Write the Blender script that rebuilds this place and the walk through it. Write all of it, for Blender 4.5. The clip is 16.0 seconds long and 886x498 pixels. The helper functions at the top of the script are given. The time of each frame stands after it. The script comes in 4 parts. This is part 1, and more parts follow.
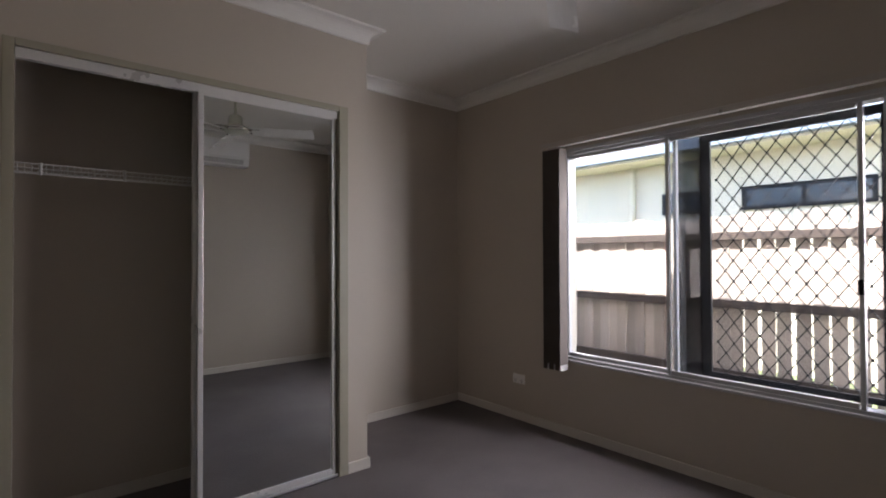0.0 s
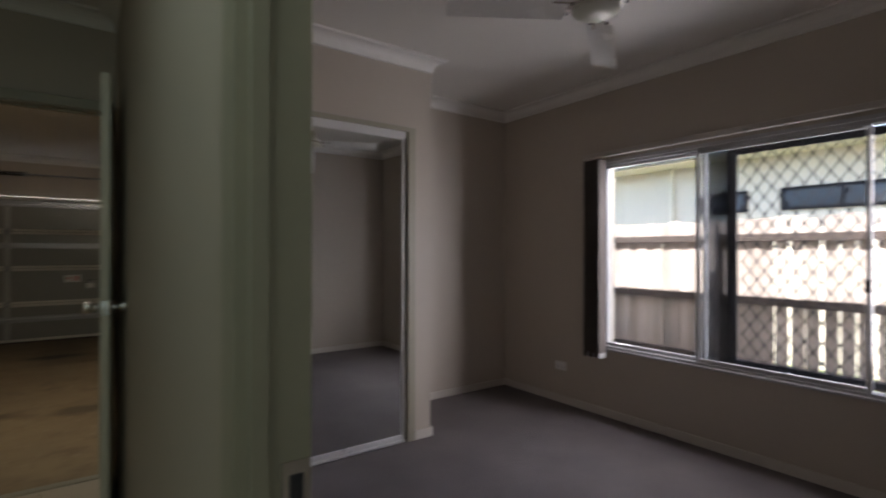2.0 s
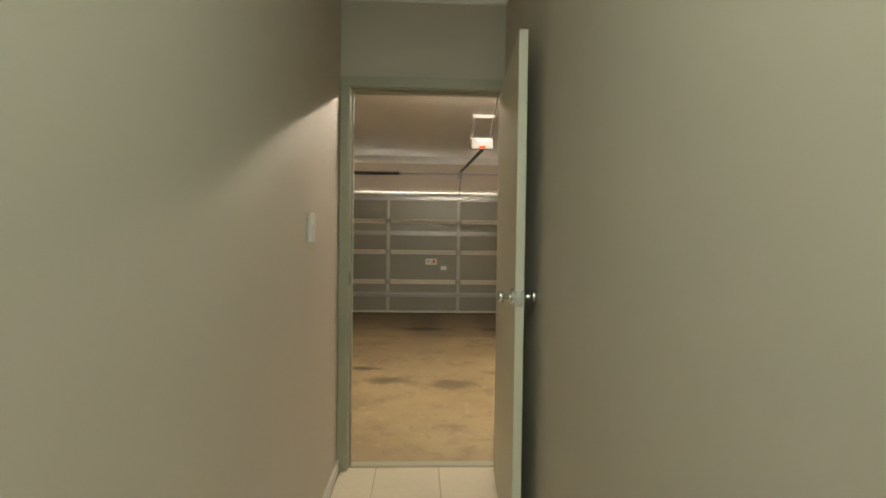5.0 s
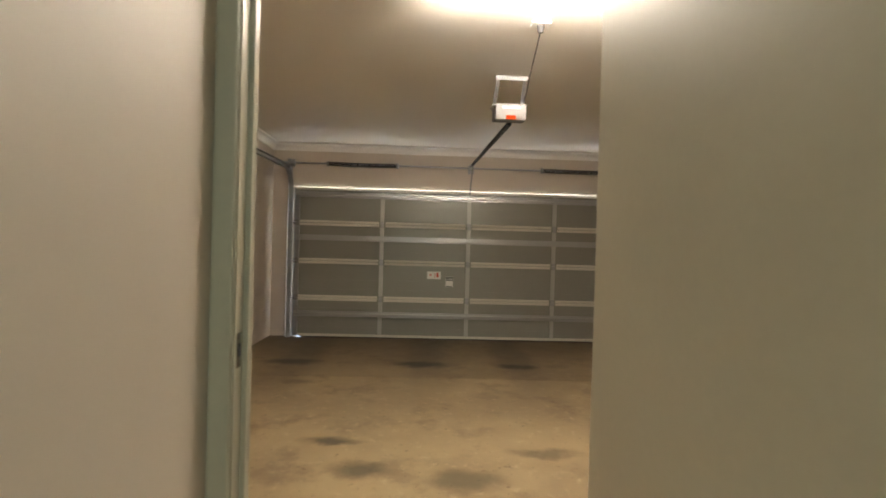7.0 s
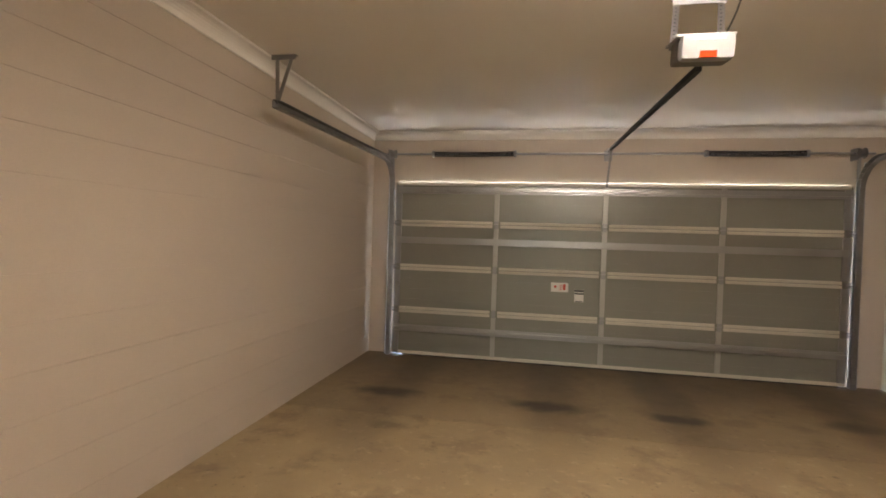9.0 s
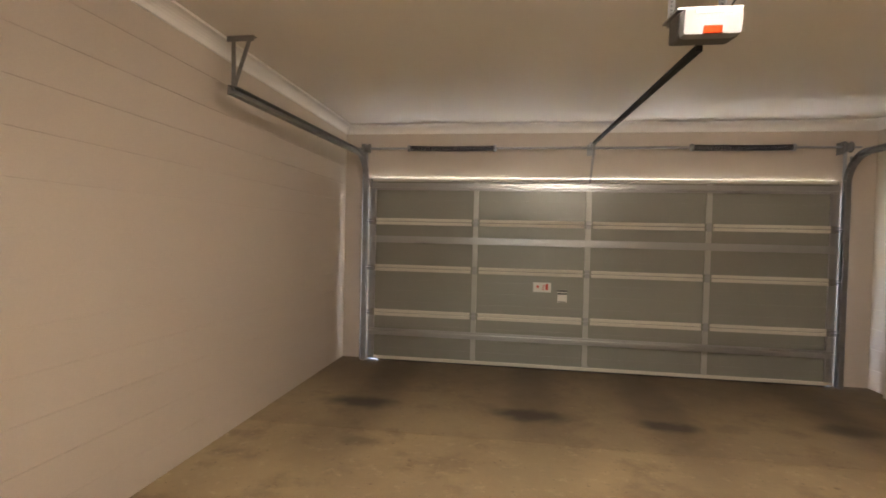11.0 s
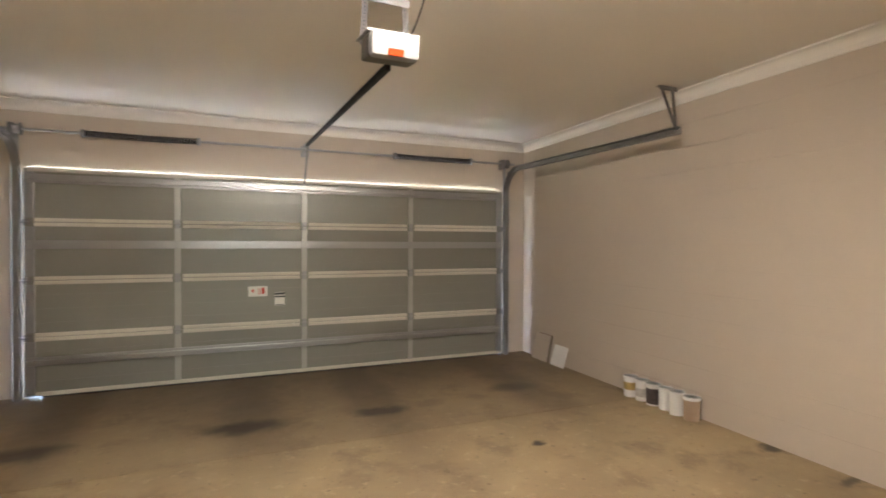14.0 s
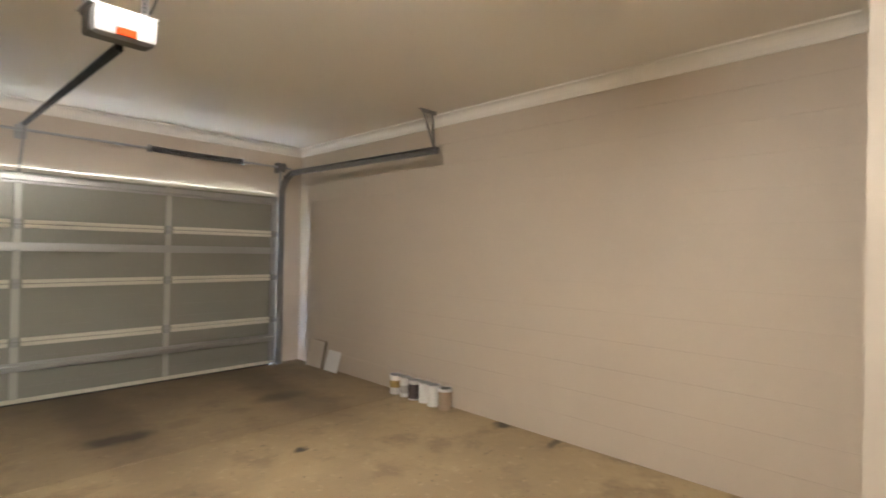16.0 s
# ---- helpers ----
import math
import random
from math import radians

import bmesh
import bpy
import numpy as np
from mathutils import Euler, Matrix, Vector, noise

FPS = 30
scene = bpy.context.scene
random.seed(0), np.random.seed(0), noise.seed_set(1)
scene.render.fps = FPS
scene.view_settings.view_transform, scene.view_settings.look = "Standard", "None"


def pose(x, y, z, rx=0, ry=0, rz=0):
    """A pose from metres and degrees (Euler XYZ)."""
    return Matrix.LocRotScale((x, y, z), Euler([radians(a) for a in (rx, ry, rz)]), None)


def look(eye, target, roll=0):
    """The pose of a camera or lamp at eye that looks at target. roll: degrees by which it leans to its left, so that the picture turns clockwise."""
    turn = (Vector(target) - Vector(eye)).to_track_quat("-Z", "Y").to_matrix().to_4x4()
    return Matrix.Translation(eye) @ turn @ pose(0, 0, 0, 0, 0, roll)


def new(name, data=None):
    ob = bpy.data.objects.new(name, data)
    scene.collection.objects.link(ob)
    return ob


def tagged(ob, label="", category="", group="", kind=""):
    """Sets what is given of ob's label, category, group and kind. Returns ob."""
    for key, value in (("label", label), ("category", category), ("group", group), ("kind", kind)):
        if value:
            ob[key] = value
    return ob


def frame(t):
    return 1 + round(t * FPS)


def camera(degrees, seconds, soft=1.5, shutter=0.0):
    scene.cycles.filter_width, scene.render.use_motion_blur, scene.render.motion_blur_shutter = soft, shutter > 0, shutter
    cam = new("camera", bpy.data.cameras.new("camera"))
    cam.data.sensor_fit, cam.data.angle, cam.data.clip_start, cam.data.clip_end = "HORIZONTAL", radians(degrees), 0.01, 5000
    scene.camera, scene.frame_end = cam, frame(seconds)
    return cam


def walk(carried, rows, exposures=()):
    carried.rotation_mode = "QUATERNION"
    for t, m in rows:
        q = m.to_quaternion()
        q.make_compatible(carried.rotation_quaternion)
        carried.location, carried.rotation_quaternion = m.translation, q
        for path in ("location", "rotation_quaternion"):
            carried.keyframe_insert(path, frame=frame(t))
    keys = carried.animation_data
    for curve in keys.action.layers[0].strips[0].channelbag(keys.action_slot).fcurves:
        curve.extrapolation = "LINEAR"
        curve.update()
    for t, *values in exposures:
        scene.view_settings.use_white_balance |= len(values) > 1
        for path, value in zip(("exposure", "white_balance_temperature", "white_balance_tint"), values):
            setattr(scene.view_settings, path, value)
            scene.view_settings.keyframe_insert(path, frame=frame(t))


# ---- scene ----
cam = camera(83.6, 16.0, soft=1.8, shutter=0.5)
PATH = [
    (0, (2.467, -8.905, 1.284), (3.757, -7.377, 1.31), -0.2),
    (0.5, (2.303, -8.925, 1.316), (3.7, -7.494, 1.354), -0.1),
    (1, (2.147, -9.026, 1.324), (3.574, -7.625, 1.349), 0.0),
    (1.5, (2.086, -9.105, 1.314), (3.481, -7.672, 1.341), -0.3),
    (2, (2.063, -9.201, 1.314), (3.238, -7.582, 1.321), 0.1),
    (2.5, (1.971, -9.234, 1.294), (2.71, -7.376, 1.242), 0.2),
    (3, (1.906, -9.257, 1.297), (2.281, -7.292, 1.287), -0.4),
    (3.5, (1.846, -9.248, 1.285), (1.891, -7.249, 1.24), 0.2),
    (6, (1.758, -7.682, 1.293), (1.878, -5.686, 1.264), 1.3),
    (6.5, (1.791, -7.305, 1.31), (1.859, -5.306, 1.311), 3.0),
    (7, (1.792, -6.903, 1.314), (1.867, -4.905, 1.299), 1.6),
    (7.5, (1.809, -6.552, 1.331), (1.95, -4.557, 1.329), 1.2),
    (8, (1.804, -6.207, 1.37), (1.78, -4.207, 1.336), 2.5),
    (8.5, (1.735, -5.954, 1.388), (1.529, -3.964, 1.381), 2.5),
    (9, (1.683, -5.748, 1.39), (1.306, -3.784, 1.352), 1.8),
    (11.5, (1.652, -5.466, 1.403), (1.437, -3.478, 1.359), 1.0),
    (12, (1.668, -5.465, 1.405), (1.627, -3.466, 1.364), 0.8),
    (12.5, (1.686, -5.467, 1.41), (1.836, -3.473, 1.381), 0.5),
    (13, (1.699, -5.478, 1.405), (2.063, -3.511, 1.377), 0.4),
    (13.5, (1.721, -5.478, 1.406), (2.271, -3.555, 1.38), 0.3),
    (14, (1.738, -5.49, 1.405), (2.505, -3.643, 1.379), 0.2),
    (14.5, (1.751, -5.505, 1.399), (2.685, -3.737, 1.373), 0.3),
    (15, (1.778, -5.531, 1.393), (2.912, -3.884, 1.371), 0.4),
    (15.5, (1.818, -5.585, 1.4), (3.088, -4.04, 1.4), 0.7),
    (16, (1.845, -5.648, 1.399), (3.292, -4.268, 1.411), 1.1),
]
EXPOSURES = [(0, 2.8, 6150, 12), (1, 2.7, 6150, 13), (2, 2.5, 6150, 13), (2.5, 2.4, 6400, 12), (3, 3.2, 6800, 11), (3.5, 3.85, 6900, 9), (6, 4.95, 6450, 8), (6.5, 4.95, 6350, 9),
             (7.5, 4.85, 6450, 13), (9, 5.15, 6450, 16), (11.5, 5.25, 6300, 16), (12.5, 5.37, 6150, 16), (13, 5.5, 6050, 15), (14.5, 5.6, 5850, 12), (16, 5.55, 5750, 10)]
walk(cam, [(t, look(e, g, r)) for t, e, g, r in PATH], EXPOSURES)

# ---- world and sun ----
world = bpy.data.worlds.new("sky_world")
scene.world = world
world.use_nodes = True
wn = world.node_tree
sky = wn.nodes.new("ShaderNodeTexSky")
sky.sky_type = "NISHITA"
sky.sun_disc = False
sky.sun_elevation, sky.sun_rotation = radians(56), radians(265)
wn.links.new(sky.outputs[0], wn.nodes["Background"].inputs[0])
wn.nodes["Background"].inputs[1].default_value = 0.15
sun = new("sun", bpy.data.lights.new("sun", "SUN"))
sun.data.energy, sun.data.angle, sun.data.color = 4.5, radians(0.5), (1.0, 0.95, 0.87)
sun.matrix_world = look((-6, 0.4, 10), (0, 0, 10 - 6 * math.tan(radians(57))))
TUBE_POWER = 4.6
HALL_FILL_POWER = 0.5
CEILING_FILL_POWER = 1.2
WINDOW_FILL_POWER = 4.9


# ---- materials ----
def rgb(c):
    return (c[0], c[1], c[2], 1.0)


def mat(name, col, rough=0.6, metal=0.0, vary=0.08, scale=6.0, fine=90.0, bump=0.05, depth=0.002, per_object=0.0, spec=0.5):
    """Principled paint with broad and fine variation."""
    m = bpy.data.materials.new(name)
    m.use_nodes = True
    nt = m.node_tree
    b = nt.nodes["Principled BSDF"]
    tc = nt.nodes.new("ShaderNodeTexCoord")
    n1, n2 = nt.nodes.new("ShaderNodeTexNoise"), nt.nodes.new("ShaderNodeTexNoise")
    for n, s in ((n1, scale), (n2, fine)):
        n.inputs["Scale"].default_value = s
        n.inputs["Detail"].default_value = 4
        nt.links.new(tc.outputs["Object"], n.inputs["Vector"])
    add = nt.nodes.new("ShaderNodeMath")
    add.operation = "ADD"
    nt.links.new(n1.outputs[0], add.inputs[0])
    nt.links.new(n2.outputs[0], add.inputs[1])
    last = add.outputs[0]
    if per_object:
        oi = nt.nodes.new("ShaderNodeObjectInfo")
        ma = nt.nodes.new("ShaderNodeMath")
        ma.operation = "MULTIPLY_ADD"
        ma.inputs[1].default_value = per_object
        nt.links.new(oi.outputs["Random"], ma.inputs[0])
        nt.links.new(last, ma.inputs[2])
        last = ma.outputs[0]
    mr = nt.nodes.new("ShaderNodeMapRange")
    mr.inputs["From Min"].default_value, mr.inputs["From Max"].default_value = 0.6, 1.4 + per_object
    nt.links.new(last, mr.inputs["Value"])
    mix = nt.nodes.new("ShaderNodeMix")
    mix.data_type = "RGBA"
    mix.inputs["A"].default_value = rgb([c * (1 - vary) for c in col])
    mix.inputs["B"].default_value = rgb([min(1, c * (1 + vary)) for c in col])
    nt.links.new(mr.outputs[0], mix.inputs["Factor"])
    nt.links.new(mix.outputs["Result"], b.inputs["Base Color"])
    rr = nt.nodes.new("ShaderNodeMapRange")
    rr.inputs["To Min"].default_value, rr.inputs["To Max"].default_value = max(0.02, rough - 0.08), min(1, rough + 0.08)
    nt.links.new(n1.outputs[0], rr.inputs["Value"])
    nt.links.new(rr.outputs[0], b.inputs["Roughness"])
    b.inputs["Metallic"].default_value = metal
    b.inputs["Specular IOR Level"].default_value = spec
    if bump:
        bp = nt.nodes.new("ShaderNodeBump")
        bp.inputs["Strength"].default_value, bp.inputs["Distance"].default_value = bump, depth
        nt.links.new(n2.outputs[0], bp.inputs["Height"])
        nt.links.new(bp.outputs[0], b.inputs["Normal"])
    return m


def glow(name, col, power):
    m = bpy.data.materials.new(name)
    m.use_nodes = True
    b = m.node_tree.nodes["Principled BSDF"]
    b.inputs["Base Color"].default_value = rgb(col)
    b.inputs["Emission Color"].default_value = rgb(col)
    b.inputs["Emission Strength"].default_value = power
    return m


def clear(name, col, rough=0.0):
    m = bpy.data.materials.new(name)
    m.use_nodes = True
    nt = m.node_tree
    nt.nodes.remove(nt.nodes["Principled BSDF"])
    t, g, mx, fr = (nt.nodes.new(k) for k in ("ShaderNodeBsdfTransparent", "ShaderNodeBsdfGlossy", "ShaderNodeMixShader", "ShaderNodeFresnel"))
    t.inputs[0].default_value = rgb(col)
    g.inputs["Roughness"].default_value = rough
    fr.inputs[0].default_value = 1.45
    nt.links.new(fr.outputs[0], mx.inputs[0])
    nt.links.new(t.outputs[0], mx.inputs[1])
    nt.links.new(g.outputs[0], mx.inputs[2])
    nt.links.new(mx.outputs[0], nt.nodes["Material Output"].inputs[0])
    return m


WALL = mat("wall_paint", (0.50, 0.445, 0.375), 0.55, vary=0.03, scale=2, fine=260, bump=0.12, depth=0.0006)
GWALL = mat("garage_wall_paint", (0.53, 0.46, 0.38), 0.5, vary=0.04, scale=1.5, fine=120, bump=0.25, depth=0.0012, per_object=0.06)
CEIL = mat("ceiling_paint", (0.76, 0.73, 0.68), 0.7, vary=0.02, scale=1.2, fine=200, bump=0.05, depth=0.0005)
COVE = mat("cornice_paint", (0.80, 0.78, 0.74), 0.5, vary=0.02, bump=0.02)
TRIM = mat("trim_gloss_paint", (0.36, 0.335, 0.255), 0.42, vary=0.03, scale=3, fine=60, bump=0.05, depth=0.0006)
SKIRT = mat("skirting_paint", (0.62, 0.58, 0.52), 0.35, vary=0.04, bump=0.03)
DOORP = mat("door_paint", (0.60, 0.56, 0.45), 0.48, vary=0.03, scale=2, fine=70, bump=0.08, depth=0.0006)
CARPET = mat("carpet_pile", (0.185, 0.165, 0.162), 0.95, vary=0.22, scale=2.2, fine=420, bump=0.8, depth=0.006, spec=0.1)
TILE = mat("ceramic_tile", (0.56, 0.49, 0.38), 0.3, vary=0.07, scale=4, fine=35, bump=0.02, per_object=0.25)
GROUT = mat("grout", (0.26, 0.22, 0.17), 0.9, vary=0.15, bump=0.2)
ALU = mat("white_aluminium", (0.52, 0.52, 0.53), 0.35, vary=0.03, bump=0.0)
SATIN = mat("satin_aluminium", (0.72, 0.71, 0.70), 0.3, 0.25, vary=0.04, bump=0.0)
BLACKM = mat("black_powder_coat", (0.010, 0.010, 0.012), 0.6, vary=0.1, bump=0.03, spec=0.2)
CHROME = mat("brushed_chrome", (0.62, 0.60, 0.57), 0.2, 1.0, vary=0.05, bump=0.02)
ZINC = mat("galvanised_steel", (0.36, 0.36, 0.37), 0.42, 0.8, vary=0.06, scale=1.5, fine=120, bump=0.0)
DARKSTEEL = mat("dull_track_steel", (0.27, 0.265, 0.26), 0.45, 0.8, vary=0.2, scale=10, bump=0.05)
SPRING = mat("oiled_spring_steel", (0.022, 0.02, 0.02), 0.45, 0.5, vary=0.3, bump=0.1)
STRUT = mat("strut_steel", (0.40, 0.40, 0.405), 0.34, 0.8, vary=0.06, scale=1.5, bump=0.0)
DPANEL = mat("garage_door_panel", (0.25, 0.253, 0.218), 0.33, 0.1, vary=0.04, scale=0.7, fine=60, bump=0.05, depth=0.0006)
DSTILE = mat("garage_door_stile", (0.44, 0.435, 0.41), 0.35, 0.4, vary=0.06, bump=0.03)
DRAIL = mat("garage_door_rail", (0.64, 0.61, 0.53), 0.6, 0.0, vary=0.06, bump=0.03, spec=0.2)
RUBBER = mat("rubber_seal", (0.02, 0.02, 0.02), 0.8, vary=0.2)
PLASTIC = mat("white_plastic", (0.80, 0.79, 0.77), 0.35, vary=0.02, bump=0.0)
OPENERW = mat("opener_cover_white", (0.26, 0.258, 0.265), 0.6, vary=0.02, bump=0.0, spec=0.15)
GREYPL = mat("grey_plastic", (0.05, 0.05, 0.05), 0.5, vary=0.05, bump=0.0)
CHASSIS = mat("opener_base_plastic", (0.045, 0.038, 0.033), 0.5, vary=0.05, bump=0.0)
ORANGE = mat("orange_lens", (0.34, 0.035, 0.002), 0.65, vary=0.1, bump=0.0, spec=0.1)
RED = mat("red_print", (0.55, 0.06, 0.04), 0.5, vary=0.1, bump=0.0)
INK = mat("black_print", (0.03, 0.03, 0.035), 0.5, vary=0.1, bump=0.0)
PAPER = mat("label_paper", (0.74, 0.72, 0.68), 0.6, vary=0.04, bump=0.0)
FABRIC = mat("blind_fabric", (0.17, 0.145, 0.13), 0.9, vary=0.1, scale=20, fine=300, bump=0.2, depth=0.001)
HEADR = mat("headrail_bronze", (0.50, 0.46, 0.42), 0.3, 0.3, vary=0.05, bump=0.0)
FANM = mat("fan_enamel", (0.66, 0.66, 0.56), 0.3, 0.1, vary=0.04, bump=0.0)
FANB = mat("fan_blade_enamel", (0.9, 0.89, 0.87), 0.25, 0.0, vary=0.05, bump=0.02)
WOODG = mat("weathered_paling", (0.33, 0.275, 0.24), 0.9, vary=0.5, scale=3, fine=45, bump=0.7, depth=0.005, per_object=0.9)
WOODR = mat("weathered_rail", (0.05, 0.036, 0.03), 0.9, vary=0.3, scale=6, fine=40, bump=0.5, depth=0.004)
RENDER_N = mat("neighbour_render", (0.62, 0.56, 0.45), 0.8, vary=0.04, bump=0.2)
FASCIA = mat("fascia_blue_grey", (0.17, 0.20, 0.25), 0.5, vary=0.05, bump=0.0)
ROOFM = mat("roof_sheet", (0.36, 0.38, 0.42), 0.45, 0.2, vary=0.08, bump=0.1)
NGLASS = mat("neighbour_glass", (0.05, 0.065, 0.08), 0.12, vary=0.1, bump=0.0)
BRICK_D = mat("outer_wall_render", (0.55, 0.50, 0.43), 0.8, vary=0.06, bump=0.2)
GRASS = mat("lawn", (0.10, 0.125, 0.05), 0.95, vary=0.45, scale=3, fine=60, bump=0.8, depth=0.02)
DRIVE = mat("driveway_concrete", (0.50, 0.48, 0.45), 0.85, vary=0.12, scale=2, bump=0.3)
MDF = mat("dark_board", (0.22, 0.17, 0.13), 0.6, vary=0.1)
GLASS = clear("window_glass", (0.95, 0.96, 0.96))
FROST = clear("tinted_overlap_glass", (0.30, 0.31, 0.33))
MIRROR = mat("silvered_mirror", (0.78, 0.80, 0.79), 0.06, 1.0, vary=0.0, bump=0.0)
MIRROR.node_tree.nodes["Principled BSDF"].inputs["Roughness"].default_value = 0.0
for link in list(MIRROR.node_tree.links):
    if link.to_socket.name == "Roughness":
        MIRROR.node_tree.links.remove(link)
TUBE = glow("fluorescent_tube", (1.0, 0.87, 0.70), TUBE_POWER)


def slab_material():
    """Garage concrete: blotches, oil stains with soft edges, tyre marks."""
    m = mat("garage_concrete", (0.40, 0.30, 0.185), 0.62, vary=0.0, bump=0.3, depth=0.002, fine=70)
    nt = m.node_tree
    b = nt.nodes["Principled BSDF"]
    tc = nt.nodes.new("ShaderNodeTexCoord")

    def noise_node(scale, detail=5.0, rough=0.6):
        n = nt.nodes.new("ShaderNodeTexNoise")
        n.inputs["Scale"].default_value, n.inputs["Detail"].default_value, n.inputs["Roughness"].default_value = scale, detail, rough
        nt.links.new(tc.outputs["Object"], n.inputs["Vector"])
        return n

    def ramp(src, lo, hi, a=0.0, z=1.0):
        r = nt.nodes.new("ShaderNodeMapRange")
        r.interpolation_type = "SMOOTHSTEP"
        for k, v in (("From Min", lo), ("From Max", hi), ("To Min", a), ("To Max", z)):
            r.inputs[k].default_value = v
        nt.links.new(src, r.inputs["Value"])
        return r.outputs[0]

    def op(kind, a, c):
        n = nt.nodes.new("ShaderNodeMath")
        n.operation = kind
        for i, v in enumerate((a, c)):
            if isinstance(v, float):
                n.inputs[i].default_value = v
            else:
                nt.links.new(v, n.inputs[i])
        return n.outputs[0]

    def mixed(fac, a, c):
        n = nt.nodes.new("ShaderNodeMix")
        n.data_type = "RGBA"
        nt.links.new(fac, n.inputs["Factor"])
        for k, v in (("A", a), ("B", c)):
            if isinstance(v, tuple):
                n.inputs[k].default_value = v
            else:
                nt.links.new(v, n.inputs[k])
        return n.outputs["Result"]

    broad, mid, small = noise_node(0.9), noise_node(2.6, 6), noise_node(11, 6, 0.7)
    col = mixed(ramp(broad.outputs[0], 0.35, 0.65), (0.37, 0.282, 0.155, 1), (0.285, 0.213, 0.12, 1))
    col = mixed(ramp(mid.outputs[0], 0.5, 0.68, 0.0, 0.7), col, (0.20, 0.145, 0.085, 1))
    col = mixed(ramp(small.outputs[0], 0.54, 0.74, 0.0, 0.5), col, (0.55, 0.44, 0.27, 1))
    speck = noise_node(26, 3, 0.5)
    col = mixed(ramp(speck.outputs[0], 0.64, 0.74, 0.0, 0.6), col, (0.13, 0.09, 0.05, 1))
    drip = noise_node(4.2, 8, 0.75)
    col = mixed(ramp(drip.outputs[0], 0.60, 0.70, 0.0, 0.75), col, (0.11, 0.075, 0.042, 1))
    # warped position for ragged stain outlines
    wv = nt.nodes.new("ShaderNodeVectorMath")
    wv.operation = "MULTIPLY_ADD"
    wv.inputs[1].default_value = (0.24, 0.24, 0.0)
    nt.links.new(noise_node(3.5).outputs["Color"], wv.inputs[0])
    nt.links.new(tc.outputs["Object"], wv.inputs[2])
    stains = ((0.36, -1.45, 0.36, 0.16, 0.85), (1.80, -1.47, 0.34, 0.16, 0.9), (2.83, -1.50, 0.26, 0.12, 0.85), (4.2, -1.3, 0.3, 0.16, 0.6),
              (3.68, -2.57, 0.07, 0.05, 1.0), (5.1, -3.2, 0.09, 0.06, 0.9), (5.1, -3.75, 0.12, 0.05, 0.7), (1.45, -4.0, 0.2, 0.14, 0.7),
              (2.05, -4.15, 0.26, 0.16, 0.6), (1.2, -3.6, 0.22, 0.08, 0.8), (2.6, -3.75, 0.26, 0.08, 0.55), (0.6, -2.2, 0.2, 0.1, 0.4), (3.2, -4.4, 0.12, 0.06, 0.7))
    sep = nt.nodes.new("ShaderNodeSeparateXYZ")
    nt.links.new(wv.outputs[0], sep.inputs[0])
    # older, dirtier pour beyond the saw cut
    plain = nt.nodes.new("ShaderNodeSeparateXYZ")
    nt.links.new(tc.outputs["Object"], plain.inputs[0])
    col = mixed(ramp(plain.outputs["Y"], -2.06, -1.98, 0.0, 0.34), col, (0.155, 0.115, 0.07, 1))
    # gradual darkening towards the door: dirt plus the dimmer light there, painted in
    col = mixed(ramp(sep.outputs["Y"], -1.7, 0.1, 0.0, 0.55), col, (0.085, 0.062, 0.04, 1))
    # dusty tyre marks running in from the door
    fade = ramp(sep.outputs["Y"], -3.4, -0.4, 0.0, 0.6)
    for x in (0.45, 1.85, 2.85, 4.3):
        d = op("ABSOLUTE", op("SUBTRACT", sep.outputs["X"], x + 0.12), 0.0)
        col = mixed(op("MULTIPLY", ramp(d, 0.08, 0.34, 1.0, 0.0), fade), col, (0.085, 0.063, 0.042, 1))
    for x, y, rx, ry, strength in stains:
        mp = nt.nodes.new("ShaderNodeMapping")
        mp.vector_type = "POINT"
        mp.inputs["Scale"].default_value = (1 / rx, 1 / ry, 0)
        mp.inputs["Location"].default_value = (-(x + 0.12) / rx, -(y + 0.12) / ry, 0)
        nt.links.new(wv.outputs[0], mp.inputs[0])
        ln = nt.nodes.new("ShaderNodeVectorMath")
        ln.operation = "LENGTH"
        nt.links.new(mp.outputs[0], ln.inputs[0])
        col = mixed(ramp(ln.outputs["Value"], 0.3, 1.2, strength, 0.0), col, (0.03, 0.023, 0.017, 1))
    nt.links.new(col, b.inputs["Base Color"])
    return m


SLAB = slab_material()


# ---- mesh helpers ----
def add_box(bm, x0, x1, y0, y1, z0, z1, bev=0.0):
    vs = [bm.verts.new((x, y, z)) for x in (x0, x1) for y in (y0, y1) for z in (z0, z1)]
    fs = [bm.faces.new([vs[i] for i in q]) for q in ((0, 1, 3, 2), (4, 6, 7, 5), (0, 4, 5, 1), (2, 3, 7, 6), (0, 2, 6, 4), (1, 5, 7, 3))]
    if bev:
        es = list({e for f in fs for e in f.edges})
        bmesh.ops.bevel(bm, geom=es, offset=bev, segments=2, affect="EDGES", profile=0.6)
    return vs


def box_bm(x0, x1, y0, y1, z0, z1, bev=0.0):
    bm = bmesh.new()
    add_box(bm, min(x0, x1), max(x0, x1), min(y0, y1), max(y0, y1), min(z0, z1), max(z0, z1), bev)
    return bm


def add_rod(bm, a, c, r, seg=10, r2=None):
    a, c = Vector(a), Vector(c)
    d = c - a
    m = Matrix.Translation((a + c) / 2) @ d.to_track_quat("Z", "Y").to_matrix().to_4x4()
    bmesh.ops.create_cone(bm, cap_ends=True, segments=seg, radius1=r, radius2=r if r2 is None else r2, depth=d.length, matrix=m)


